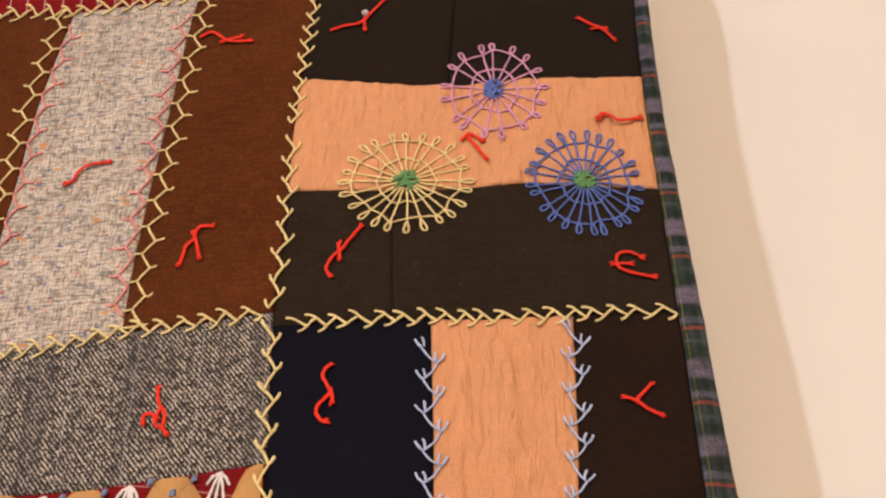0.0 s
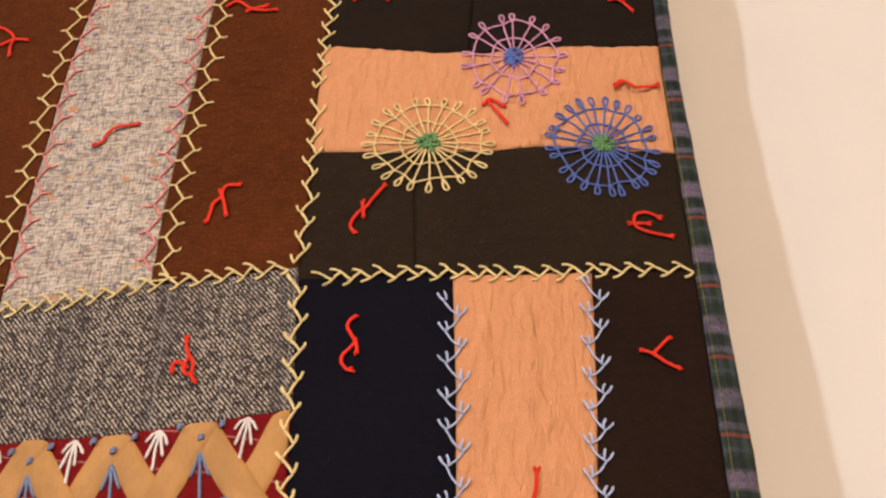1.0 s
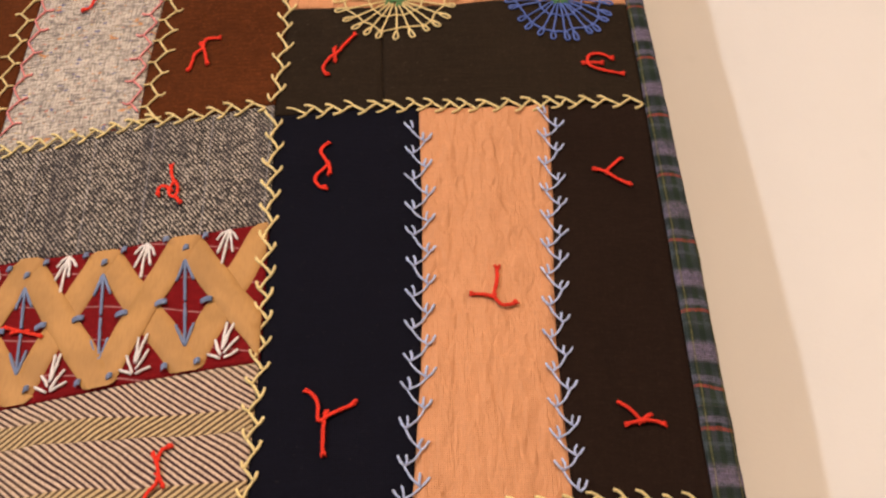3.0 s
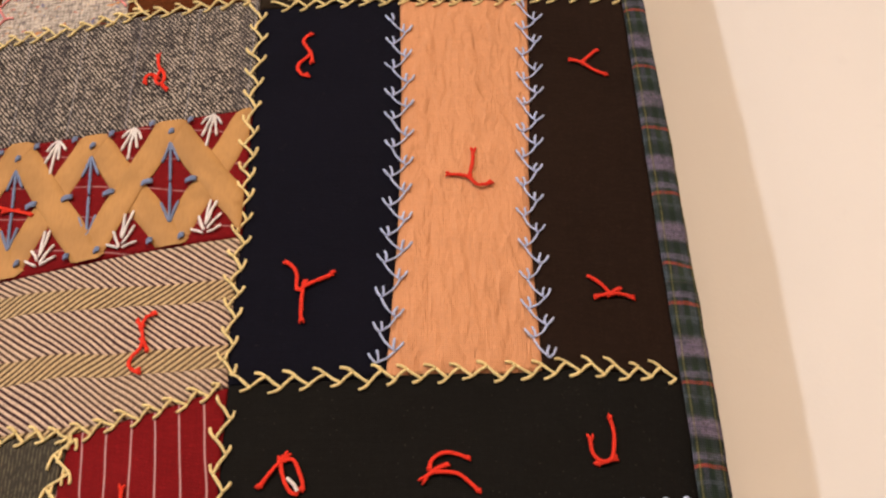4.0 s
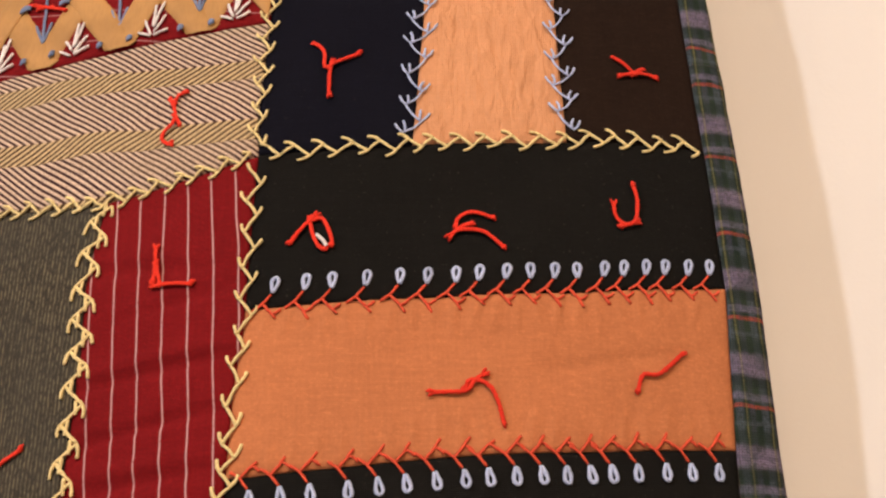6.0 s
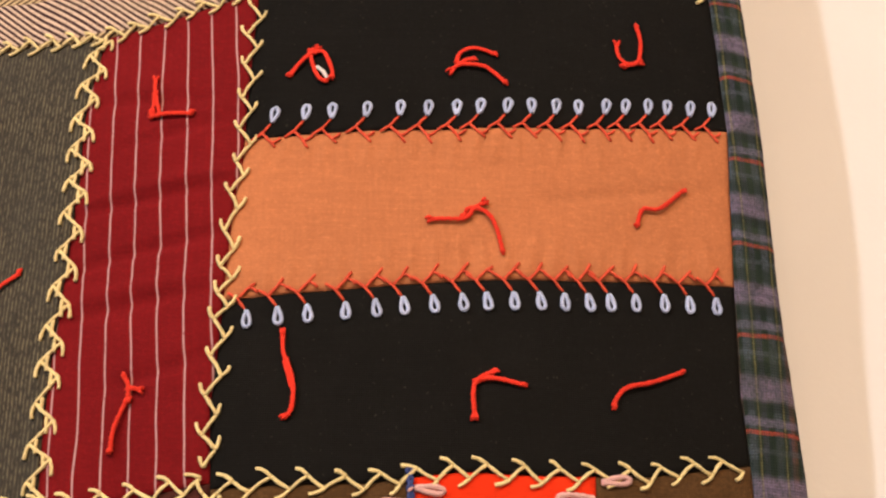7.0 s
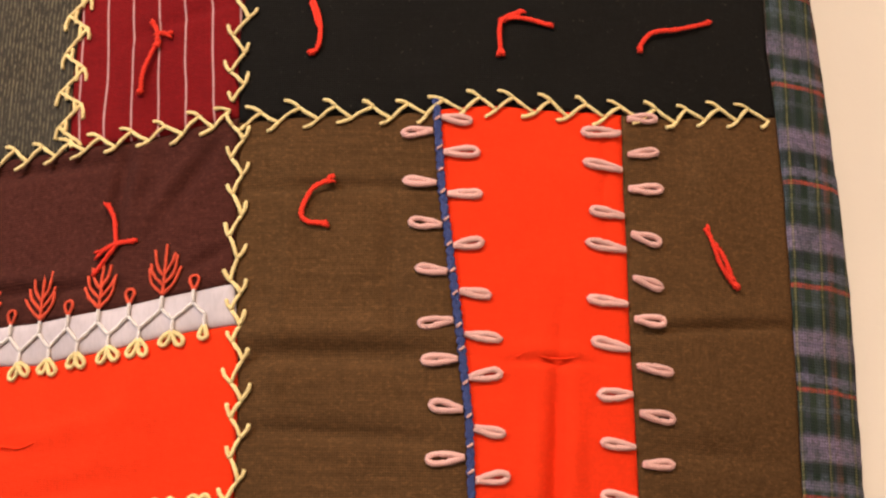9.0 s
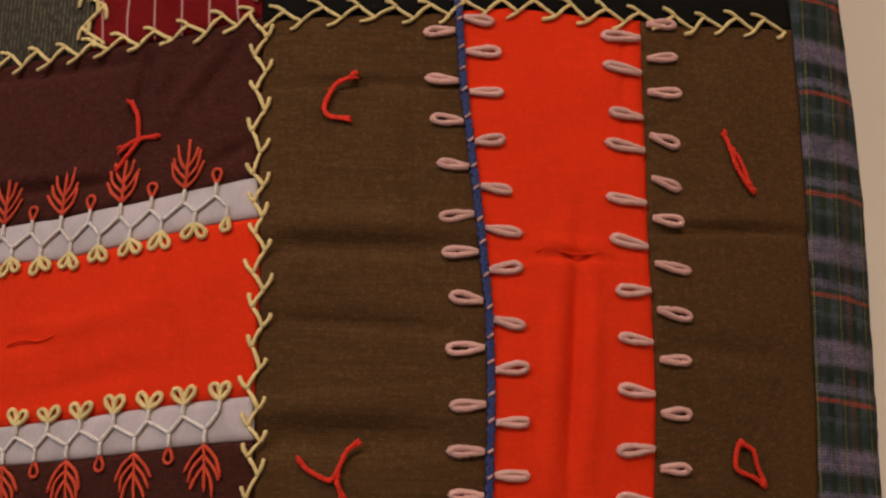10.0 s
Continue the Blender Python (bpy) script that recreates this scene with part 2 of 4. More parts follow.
BLACK = plain("black_wool", (0.0095, 0.0090, 0.0082), 0.25, 0.30, lint=0.10)
SOFT_BLACK = plain("soft_black_wool", (0.0175, 0.0125, 0.0092), 0.3, 0.30, lint=0.08)
BLACK_BROWN = plain("faded_black_wool", (0.0245, 0.0165, 0.0105), 0.5, 0.40, lint=0.10)
NAVY = plain("navy_wool", (0.0060, 0.0061, 0.0118), 0.2, 0.25, lint=0.04)
DARK_BROWN = plain("dark_brown_wool", (0.0195, 0.0110, 0.0078), 0.3, 0.35)
BROWN = plain("brown_wool", (0.096, 0.0270, 0.0080), 0.75, 0.46)
OLIVE = plain("olive_brown_wool", (0.092, 0.0485, 0.0195), 0.4, 0.42, lint=0.02)
PLUM = plain("plum_wool", (0.066, 0.0205, 0.0155), 0.4, 0.45)
RUST = plain("rust_cotton", (0.52, 0.190, 0.080), 0.15, 0.16, 0.0012)
RED = plain("scarlet_cotton", (0.82, 0.042, 0.010), 0.12, 0.10, 0.0009)
PEACH = crinkled("peach_crepe", (0.71, 0.345, 0.175))
TWEED, TWILL, HERRING, PIN, RIB, PLAID = tweed(), twill(), herringbone(), pinstripe("burgundy_pinstripe"), ribbed(), plaid()
PIN_LEVEL = pinstripe("burgundy_level_stripe", True)
LILAC = satin("lilac_satin", (0.50, 0.455, 0.49))
TAN = satin("tan_satin_ribbon", (0.42, 0.225, 0.075), 0.6)
LINING = plain("lining_cotton", (0.22, 0.19, 0.15))
CREAM = yarn("cream_thread", (0.98, 0.80, 0.38))
PINK = yarn("pink_thread", (0.95, 0.35, 0.34))
PALE_PINK = yarn("pale_pink_thread", (0.84, 0.50, 0.46))
SKY = yarn("sky_blue_thread", (0.58, 0.68, 1.0))
WHITE = yarn("white_thread", (0.98, 0.94, 0.92))
ICE = yarn("ice_blue_thread", (0.56, 0.65, 0.92))
SCARLET = yarn("red_thread", (0.92, 0.042, 0.017))
BRICK = yarn("brick_red_thread", (0.82, 0.10, 0.045))
MAUVE = yarn("mauve_thread", (0.76, 0.38, 0.60))
YELLOW = yarn("yellow_thread", (0.98, 0.79, 0.38))
BLUE = yarn("blue_thread", (0.12, 0.19, 0.55))
STEEL = yarn("steel_blue_thread", (0.22, 0.29, 0.48))
NAVY_CORD = yarn("navy_cord", (0.05, 0.075, 0.24))
GREEN = yarn("green_thread", (0.15, 0.36, 0.14))
WALL = plaster("cream_plaster", (0.735, 0.72, 0.695))
FLOOR = plain("carpet", (0.16, 0.13, 0.11), 0.15, 0.3, 0.006)

# ---- the hanging of the quilt: a slow swell in the middle, its edge falling back to the wall ----


def swell(x, z):
    u, w = x - 0.1, min(max(z - 1.7, -0.78), 0.8)
    y = 0.1530 * w * w - 0.0806 * w ** 3 + (0.5494 - 0.7955 * w) * (u * u - 0.02) - 0.1039 * u * w - 0.0778 * u * w * w
    return y if y < 0.09 else 0.09 + 0.048 * math.tanh((y - 0.09) / 0.048)


def ripple(x, z):
    return 0.0015 * noise.noise((x * 9, z * 7, 3.1)) + 0.0013 * noise.noise((x * 31, z * 26, 7.7)) + 0.0005 * noise.noise((x * 90, z * 80, 2.2))


# the uneven stretch and slant of the old cloth: a smooth shift across and up
DRAG = ((0.00168, 0.00249), (-0.00206, -0.00777), (0.00123, -0.01952), (0.01047, 0.00955), (0.00640, 0.01073),
          (0.00331, 0.00448), (-0.01138, -0.00414), (0.00126, -0.01525), (0.00744, -0.00303), (0.00514, -0.00905),
          (0.00155, -0.00827), (-0.00473, 0.00107), (-0.00379, 0.00055), (-0.00399, 0.00092), (-0.00151, -0.00023))
POWERS = [(i, j) for i in range(5) for j in range(5 - i)]


def drag(x, z):
    u, w = (min(max(x, -0.31), 0.37) - 0.05) / 0.3, (min(max(z, 1.0), 2.40) - 1.7) / 0.65
    a = b = 0.0
    for (i, j), (p, q) in zip(POWERS, DRAG):
        t = u ** i * w ** j
        a, b = a + p * t, b + q * t
    return x + a, z + b


def on(x, z, lift=0.0):
    """A place on the quilt, from millimetres across and up, lifted off the cloth by so many millimetres."""
    x, z = drag(x * 0.001, z * 0.001)
    return (x, swell(x, z) + ripple(x, z) - lift * 0.001, z)


# ---- mesh helpers ----
def mesh(name, verts, faces, material):
    me = bpy.data.meshes.new(name)
    me.from_pydata(verts, [], faces)
    me.materials.append(material)
    me.polygons.foreach_set("use_smooth", [True] * len(me.polygons))
    me.update()
    return me


def part(name, geometry, material, parent, label=""):
    ob = new(name, mesh(name, *geometry, material))
    ob.parent = parent
    return tagged(ob, label)


def smooth(pts, n=5):
    """A curve through the points."""
    p = np.array([pts[0], *pts, pts[-1]], float)
    out = []
    for i in range(1, len(p) - 2):
        for t in np.linspace(0, 1, n, endpoint=False):
            a, b, c, d = p[i - 1:i + 3]
            out.append(0.5 * (2 * b + (c - a) * t + (2 * a - 5 * b + 4 * c - d) * t * t + (3 * b - a - 3 * c + d) * t ** 3))
    out.append(p[-2])
    return out


shake = random.Random(3)


def tubes(strands, radius, lift=1.0, arch=0.0, sides=6):
    """Threads lying on the quilt, each from a list of (x, z) in millimetres. arch lifts the middle of each."""
    verts, faces = [], []
    for strand in strands:
        fine = [strand[0]]
        for a, b in zip(strand[:-1], strand[1:]):
            k = max(1, int(math.dist(a, b) / 1.7))
            fine += [(a[0] + (b[0] - a[0]) * i / k, a[1] + (b[1] - a[1]) * i / k) for i in range(1, k + 1)]
        strand, m = fine, len(fine)
        row = [Vector(on(x + shake.uniform(-0.16, 0.16), z + shake.uniform(-0.16, 0.16), lift + arch * math.sin(math.pi * i / max(m - 1, 1))))
               for i, (x, z) in enumerate(strand)]
        for i, p in enumerate(row):
            t = (row[min(i + 1, m - 1)] - row[max(i - 1, 0)]).normalized()
            s = t.cross(Vector((0, -1, 0))).normalized()
            up = s.cross(t)
            r = radius * 0.001 * (0.85 if i in (0, m - 1) else shake.uniform(0.86, 1.16))
            for k in range(sides):
                a = 2 * math.pi * k / sides
                verts.append(p + r * (math.cos(a) * s + math.sin(a) * up))
        b = len(verts) - m * sides
        for i in range(m - 1):
            for k in range(sides):
                k2 = (k + 1) % sides
                faces.append((b + i * sides + k, b + i * sides + k2, b + (i + 1) * sides + k2, b + (i + 1) * sides + k))
        faces.append(tuple(b + k for k in range(sides))[::-1])
        faces.append(tuple(b + (m - 1) * sides + k for k in range(sides)))
    return verts, faces


def ticks(length, step):
    """Distances along a side, closer near both ends."""
    n = max(2, int(length / step))
    inner = [v for v in np.linspace(0, length, n + 1) if 6 < v < length - 6]
    return [0.0, 1.0, 2.2, 4.0, *inner, length - 4.0, length - 2.2, length - 1.0, length]


def side(line, at):
    if isinstance(line, (int, float)):
        return float(line)
    a = sorted(line)
    return float(np.interp(at, [p[0] for p in a], [p[1] for p in a]))


def patch_mesh(left, right, bottom, top, lift=0.0, tuck=2.0, fold=None, step=5.0):
    """A piece of cloth between four seams. left and right give x by height, bottom and top give height by x (mm)."""
    def place(u, v):
        z = 0.5 * (side(top, 0) + side(bottom, 0))
        for _ in range(5):
            x = side(left, z) * (1 - u) + side(right, z) * u
            z = side(bottom, x) * (1 - v) + side(top, x) * v
        return x, z
    c = [place(*q) for q in ((0, 0.5), (1, 0.5), (0.5, 0), (0.5, 1))]
    w, h = c[1][0] - c[0][0], c[3][1] - c[2][1]
    us, vs = ticks(w, step), ticks(h, step)
    verts, faces = [], []
    nu, nv = len(us), len(vs)
    for b in vs:
        for a in us:
            x, z = place(a / w, b / h)
            edge = min(a, w - a, b, h - b)
            y = lift - tuck * math.exp(-edge / 1.6)
            if fold:
                y += fold(x, z)
            verts.append(on(x, z, y))
    for j in range(nv - 1):
        for i in range(nu - 1):
            faces.append((j * nu + i, j * nu + i + 1, (j + 1) * nu + i + 1, (j + 1) * nu + i))
    rim = [i for i in range(nu)] + [j * nu + nu - 1 for j in range(1, nv)] + [(nv - 1) * nu + i for i in range(nu - 2, -1, -1)] + [j * nu for j in range(nv - 2, 0, -1)]
    start = len(verts)
    verts += [(verts[i][0], verts[i][1] + 0.0016, verts[i][2]) for i in rim]
    for k in range(len(rim)):
        k2 = (k + 1) % len(rim)
        faces.append((rim[k2], rim[k], start + k, start + k2))
    return verts, faces


# ---- the room ----
def slab(name, lo, hi, material, label):
    x0, y0, z0 = lo
    x1, y1, z1 = hi
    v = [(x, y, z) for z in (z0, z1) for y in (y0, y1) for x in (x0, x1)]
    f = [(0, 2, 3, 1), (4, 5, 7, 6), (0, 1, 5, 4), (2, 6, 7, 3), (0, 4, 6, 2), (1, 3, 7, 5)]
    me = mesh(name, v, f, material)
    me.polygons.foreach_set("use_smooth", [False] * 6)
    return tagged(new(name, me), label, name.split("_")[0], kind="structure")


WALL_Y = 0.155
slab("wall_north", (-2.6, WALL_Y, 0), (2.4, WALL_Y + 0.15, 3.2), WALL, "cream painted plaster wall behind the hanging quilt")
slab("wall_south", (-2.6, -4.35, 0), (2.4, -4.2, 3.2), WALL, "plain cream painted plaster wall")
slab("wall_west", (-2.75, -4.35, 0), (-2.6, WALL_Y + 0.15, 3.2), WALL, "plain cream painted plaster wall")
slab("wall_east", (2.4, -4.35, 0), (2.55, WALL_Y + 0.15, 3.2), WALL, "plain cream painted plaster wall")
slab("floor", (-2.75, -4.35, -0.1), (2.55, WALL_Y + 0.15, 0), FLOOR, "plain grey-brown carpeted floor")
slab("ceiling", (-2.75, -4.35, 3.2), (2.55, WALL_Y + 0.15, 3.3), WALL, "plain cream painted ceiling")

# ---- the quilt: seams, in millimetres ----
quilt = tagged(new("quilt"), "old wool and cotton patchwork quilt, embroidered, hanging before cream wall", "quilt")
TOP, BOTTOM, WEST = 2560, 860, -362
# upright seams: (height, x)
V0 = [(2600, 0), (2341, 0), (2245, -2), (2163, -1), (2087, 1), (2009, -1), (1912, 3), (1780, 4), (1681, 1), (1650, 3), (1567, 2), (1523, 2),
      (1482, -2), (1405, -3), (1363, -5), (1322, -2), (1281, 0), (1244, 0), (1201, 4), (1169, 6), (1118, 6), (1063, 8), (860, 8)]
EDGE = [(2600, 275), (2350, 285), (2218, 292), (2075, 300), (1985, 302.5), (1878, 303.5), (1766, 305), (1650, 308), (1562, 310), (1455, 304.5),
        (1385, 303), (1348, 306), (1298, 309), (1218, 311.5), (1133, 314), (860, 315)]
OUTER = [(2600, 287), (2351, 298), (2220, 307), (2078, 318), (1984, 322.5), (1880, 327), (1769, 329), (1673, 332.5), (1568, 335), (1459, 335.5),
         (1429, 336.5), (1340, 344), (1255, 350.5), (1174, 354.5), (860, 355.5)]
# level seams: (x, height)
H_TOP = [(-420, 2356), (-301, 2352), (-232, 2344), (-162, 2347), (-111, 2352), (0, 2358)]
HA = [(0, 1997), (34, 1999), (88, 2001), (158, 2003), (216, 2010), (258, 2016), (304, 2023)]
HB = [(4, 1650), (88, 1651), (132, 1655), (183, 1657), (233, 1665), (264, 1665), (308, 1668)]
RUST_T = [(3, 1535), (57, 1537), (127, 1540), (212, 1548), (309, 1562)]
RUST_B = [(0, 1428), (61, 1432), (127, 1438), (207, 1444), (306, 1454)]
HC = [(-2, 1319), (42, 1320), (85, 1321), (135, 1328), (180, 1328), (238, 1331), (306, 1345)]
PEACH_T = [(0, 2245), (40, 2243), (88, 2238), (136, 2238), (203, 2250), (292, 2260)]
PEACH_B = [(0, 2124), (85, 2123), (143, 2126), (188, 2135), (246, 2135), (297, 2139)]
BLACK_V = [(2123, 83), (2003, 87)]
NAVY_R = [(2001, 115), (1906, 117), (1824, 116), (1765, 114), (1706, 110), (1654, 106)]
PEACH_R = [(2010, 220), (1912, 217), (1828, 211), (1778, 209), (1723, 209), (1662, 210)]
PIPE = [(1334, 107), (1280, 111), (1243, 116), (1198, 122), (1158, 127), (1115, 129), (1000, 129)]
RED_R = [(1333, 211), (1288, 211), (1250, 212), (1205, 213), (1164, 215), (1124, 217), (1000, 216)]
TWEED_L = [(2346, -229), (2237, -237), (2146, -236), (2090, -238), (1995, -240)]
TWEED_R = [(2348, -111), (2233, -112), (2136, -114), (2069, -116), (2003, -115)]
HL1 = [(-420, 1996), (-213, 1997), (-166, 1997), (-115, 2002), (-64, 2003), (-5, 2010)]
TWILL_B = [(-420, 1890), (-195, 1883), (-125, 1878), (-59, 1881), (-1, 1887)]
CROSS_B = [(-420, 1757), (-170, 1756), (-119, 1758), (-58, 1763), (-1, 1767)]
HBL = [(-420, 1642), (-157, 1632), (-108, 1626), (-77, 1629), (-39, 1637), (0, 1648)]
STRIPE_L = [(1625, -101), (1593, -105), (1563, -107), (1520, -104), (1467, -104), (1418, -106), (1384, -106), (1315, -104)]
HCL = [(-420, 1325), (-150, 1318), (-100, 1315), (-45, 1316), (-2, 1322)]
LIL1_T = [(-420, 1224), (-152, 1218), (-116, 1217), (-66, 1220), (-25, 1225), (0, 1228)]
LIL1_B = [(-420, 1200), (-150, 1197), (-113, 1194), (-64, 1198), (-24, 1204), (2, 1206)]
LIL2_T = [(-420, 1106), (-140, 1105), (-87, 1106), (-39, 1110), (4, 1113)]
LIL2_B = [(-420, 1083), (-138, 1084), (-86, 1085), (-38, 1088), (5, 1091)]
FOOT = 1000
rng = random.Random(7)


def folds(*ridges):
    """Creases in the cloth: each (x, z, half length, half width, turn in degrees, height)."""
    def f(x, z):
        h = 0.0
        for cx, cz, a, b, turn, up in ridges:
            c, s = math.cos(math.radians(turn)), math.sin(math.radians(turn))
            p, q = (x - cx) * c + (z - cz) * s, (z - cz) * c - (x - cx) * s
            h += 1.9 * up * math.exp(-(p / a) ** 2 - (q / b) ** 2)
        return h if h > -2.4 else -2.4 - 2.2 * math.tanh((-2.4 - h) / 2.2)
    return f


def crepe(x, z):
    """The small upright puckers of crinkled cloth."""
    return 1.7 * noise.noise((x * 0.11, z * 0.045, 1.5)) + 1.1 * noise.noise((x * 0.26, z * 0.15, 4.0))


def also(f):
    return lambda x, z: f(x, z) + crepe(x, z)


def patch(material, label, left, right, bottom, top, fold=None, lift=0.0, step=5.0, name="patch", tuck=2.0):
    return part(name, patch_mesh(left, right, bottom, top, lift, tuck, fold, step), material, quilt, label)


part("backing", patch_mesh(WEST - 2, [(z, x - 6) for z, x in OUTER], BOTTOM, TOP, -6.6, 0.3, step=14), LINING, quilt, "plain cotton lining")
patch(SOFT_BLACK, "soft black wool patch", V0, 125, PEACH_T, TOP, folds((125, 2300, 3, 90, 0, -0.8)))
patch(SOFT_BLACK, "soft black wool patch", 125, EDGE, PEACH_T, TOP)
patch(PEACH, "peach crepe patch", V0, EDGE, PEACH_B, PEACH_T, also(folds((270, 2205, 16, 6, 10, -1.6), (285, 2200, 6, 18, 20, 1.0))), step=2.4)
patch(BLACK_BROWN, "faded black wool patch", V0, BLACK_V, HA, PEACH_B)
patch(BLACK_BROWN, "faded black wool patch", BLACK_V, EDGE, HA, PEACH_B)
patch(NAVY, "navy wool patch", V0, NAVY_R, HB, HA)
patch(PEACH, "peach crepe strip", NAVY_R, PEACH_R, HB, HA, also(folds((135, 1960, 3, 40, 2, 0.8), (170, 1930, 4, 60, -3, 0.9), (195, 1980, 3, 30, 0, -0.8))), step=2.4)
patch(DARK_BROWN, "dark brown wool patch", PEACH_R, EDGE, HB, HA)
patch(BLACK, "black wool patch", V0, EDGE, RUST_T, HB)
patch(RUST, "rust cotton strip", V0, EDGE, RUST_B, RUST_T,
      folds(*[(x, side(RUST_T, x) - 12, 2.2, 14, rng.uniform(-15, 15), 0.7) for x in range(14, 300, 13)],
            *[(x, side(RUST_B, x) + 12, 2.2, 14, rng.uniform(-15, 15), 0.7) for x in range(8, 300, 14)], (240, 1505, 60, 4, 12, -0.8)), step=2.4)
patch(BLACK, "black wool patch", V0, EDGE, HC, RUST_B)
patch(OLIVE, "olive brown wool patch", V0, PIPE, FOOT, HC,
      folds((50, 1190, 60, 5, 0, -3.0), (55, 1201, 60, 7, 0, 1.6), (55, 1150, 55, 4, -3, -2.0), (55, 1279, 50, 2.5, 0, -1.8), (50, 1093, 60, 8, 0, -3.2), (50, 1108, 55, 8, 3, 1.6),
            (85, 1240, 5, 60, 3, -1.2), (28, 1230, 6, 70, -2, 1.2)), step=2.4)
patch(RED, "scarlet cotton strip", PIPE, RED_R, FOOT, HC, folds((170, 1189, 18, 1.6, 2, -1.5), (168, 1195, 20, 4, 2, 0.8), (172, 1135, 3.0, 50, -2, -3.2), (182, 1130, 5, 55, -2, 1.6), (162, 1120, 5, 60, -2, 1.6), (200, 1300, 1.5, 60, 0, -0.8)), step=1.8)
patch(OLIVE, "olive brown wool patch", RED_R, EDGE, FOOT, HC, folds((262, 1216, 50, 1.8, 9.5, -3.0), (262, 1223, 50, 5, 9.5, 1.0), (265, 1150, 40, 6, 2, -1.4), (262, 1290, 6, 40, 3, 0.9)), step=2.4)
patch(BLACK, "black wool patch", V0, EDGE, BOTTOM, FOOT, step=12)
patch(PIN, "burgundy pinstriped cotton patch", WEST, V0, H_TOP, TOP, step=10)
patch(BROWN, "dark brown wool patch", WEST, TWEED_L, HL1, H_TOP)
patch(TWEED, "pale grey flecked tweed strip", TWEED_L, TWEED_R, HL1, H_TOP)
patch(BROWN, "dark brown wool patch", TWEED_R, V0, HL1, H_TOP, folds((-40, 2200, 4, 80, 3, -0.5)))
patch(TWILL, "grey diagonal twill wool patch", WEST, V0, TWILL_B, HL1)
patch(PIN_LEVEL, "burgundy cotton band under crossed ribbons", WEST, V0, CROSS_B, TWILL_B)
patch(HERRING, "tan herringbone wool patch", WEST, V0, HBL, CROSS_B)
patch(RIB, "grey-green striped wool patch", WEST, STRIPE_L, HCL, HBL)
patch(PIN, "burgundy pinstriped cotton patch", STRIPE_L, V0, HCL, HBL,
      folds((-50, 1500, 60, 4, 8, -2.0), (-45, 1508, 60, 6, 8, 1.2), (-50, 1465, 60, 4, 10, -2.0), (-55, 1430, 50, 4, 6, -1.6), (-60, 1440, 50, 5, 6, 1.0), (-60, 1570, 40, 5, -5, -1.7), (-40, 1545, 40, 4, 12, -1.4), (-90, 1340, 9, 26, 30, 1.4), (-55, 1335, 4, 25, 0, -1.5), (-30, 1390, 40, 4, 15, -1.4)), step=3.5)
patch(PLUM, "plum brown wool patch", WEST, V0, LIL1_T, HCL,
      folds((-69, 1288, 3.5, 24, -8, -3.2), (-59, 1285, 5, 26, -8, 2.0), (-28, 1288, 5, 26, -38, -2.6), (-40, 1280, 7, 30, -38, 1.8), (-125, 1236, 45, 2.6, -4, -3.0),
            (-125, 1243, 50, 5, -4, 1.2), (-118, 1306, 50, 3.5, -4, -2.6), (-15, 1243, 12, 3, 25, -1.8)), step=2.2)
patch(RED, "scarlet cotton patch", WEST, V0, LIL2_T, LIL1_B, folds((-130, 1150, 22, 1.8, 3, -2.0), (-100, 1155, 40, 5, 10, 1.2), (-60, 1165, 5, 30, -20, 1.4), (-40, 1140, 4, 26, 15, -1.2), (-85, 1125, 40, 4, 8, -1.2), (-20, 1175, 4, 20, 5, 1.0)))
patch(PLUM, "plum brown wool patch", WEST, V0, FOOT, LIL2_B)
patch(BROWN, "brown wool patch", WEST, V0, BOTTOM, FOOT, step=12)
patch(LILAC, "lilac satin ribbon", WEST, V0, LIL1_B, LIL1_T, lift=0.8, name="ribbon")
patch(LILAC, "lilac satin ribbon", WEST, V0, LIL2_B, LIL2_T, lift=0.8, name="ribbon")


def binding():
    """The turned tartan edge: a soft roll from its seam round to the back."""
    verts, faces = [], []
    rows = list(range(BOTTOM, TOP + 1, 5))
    prof = [(0, -1.6), (0.05, 0.4), (0.16, 1.6), (0.4, 2.2), (0.65, 2.2), (0.85, 1.4), (0.96, -0.3), (1.0, -2.6), (0.95, -5.0), (0.75, -6.6), (0.3, -7.0)]
    for z in rows:
        a, b = side(EDGE, z), side(OUTER, z)
        bump = 0.5 * noise.noise((z * 0.05, 2.2, 0)) + 0.35 * noise.noise((z * 0.21, 5.2, 0))
        wave = 0.9 * noise.noise((z * 0.035, 9.0, 0)) + 0.5 * noise.noise((z * 0.17, 4.0, 0))
        for f, h in prof:
            verts.append(on(a + (b - a) * f + wave * f, z, h + bump * (1 if h > 0 else 0.3)))
    m = len(prof)
    for j in range(len(rows) - 1):
        for i in range(m - 1):
            faces.append((j * m + i, j * m + i + 1, (j + 1) * m + i + 1, (j + 1) * m + i))
    part("binding", (verts, faces), PLAID, quilt, "dark green and lavender tartan binding")


binding()


# ---- embroidery ----
def arc(line, upright, a, b):
    """Points every millimetre along a seam, with the way along it."""
    n = max(4, int(abs(b - a)))
    pts = []
    for v in np.linspace(a, b, n + 1):
        o = side(line, v)
        pts.append((o, v) if upright else (v, o))
    p = np.array(pts)
    d = np.gradient(p, axis=0)
    d /= np.linalg.norm(d, axis=1)[:, None]
    return p, d, np.concatenate([[0], np.cumsum(np.linalg.norm(np.diff(p, axis=0), axis=1))])


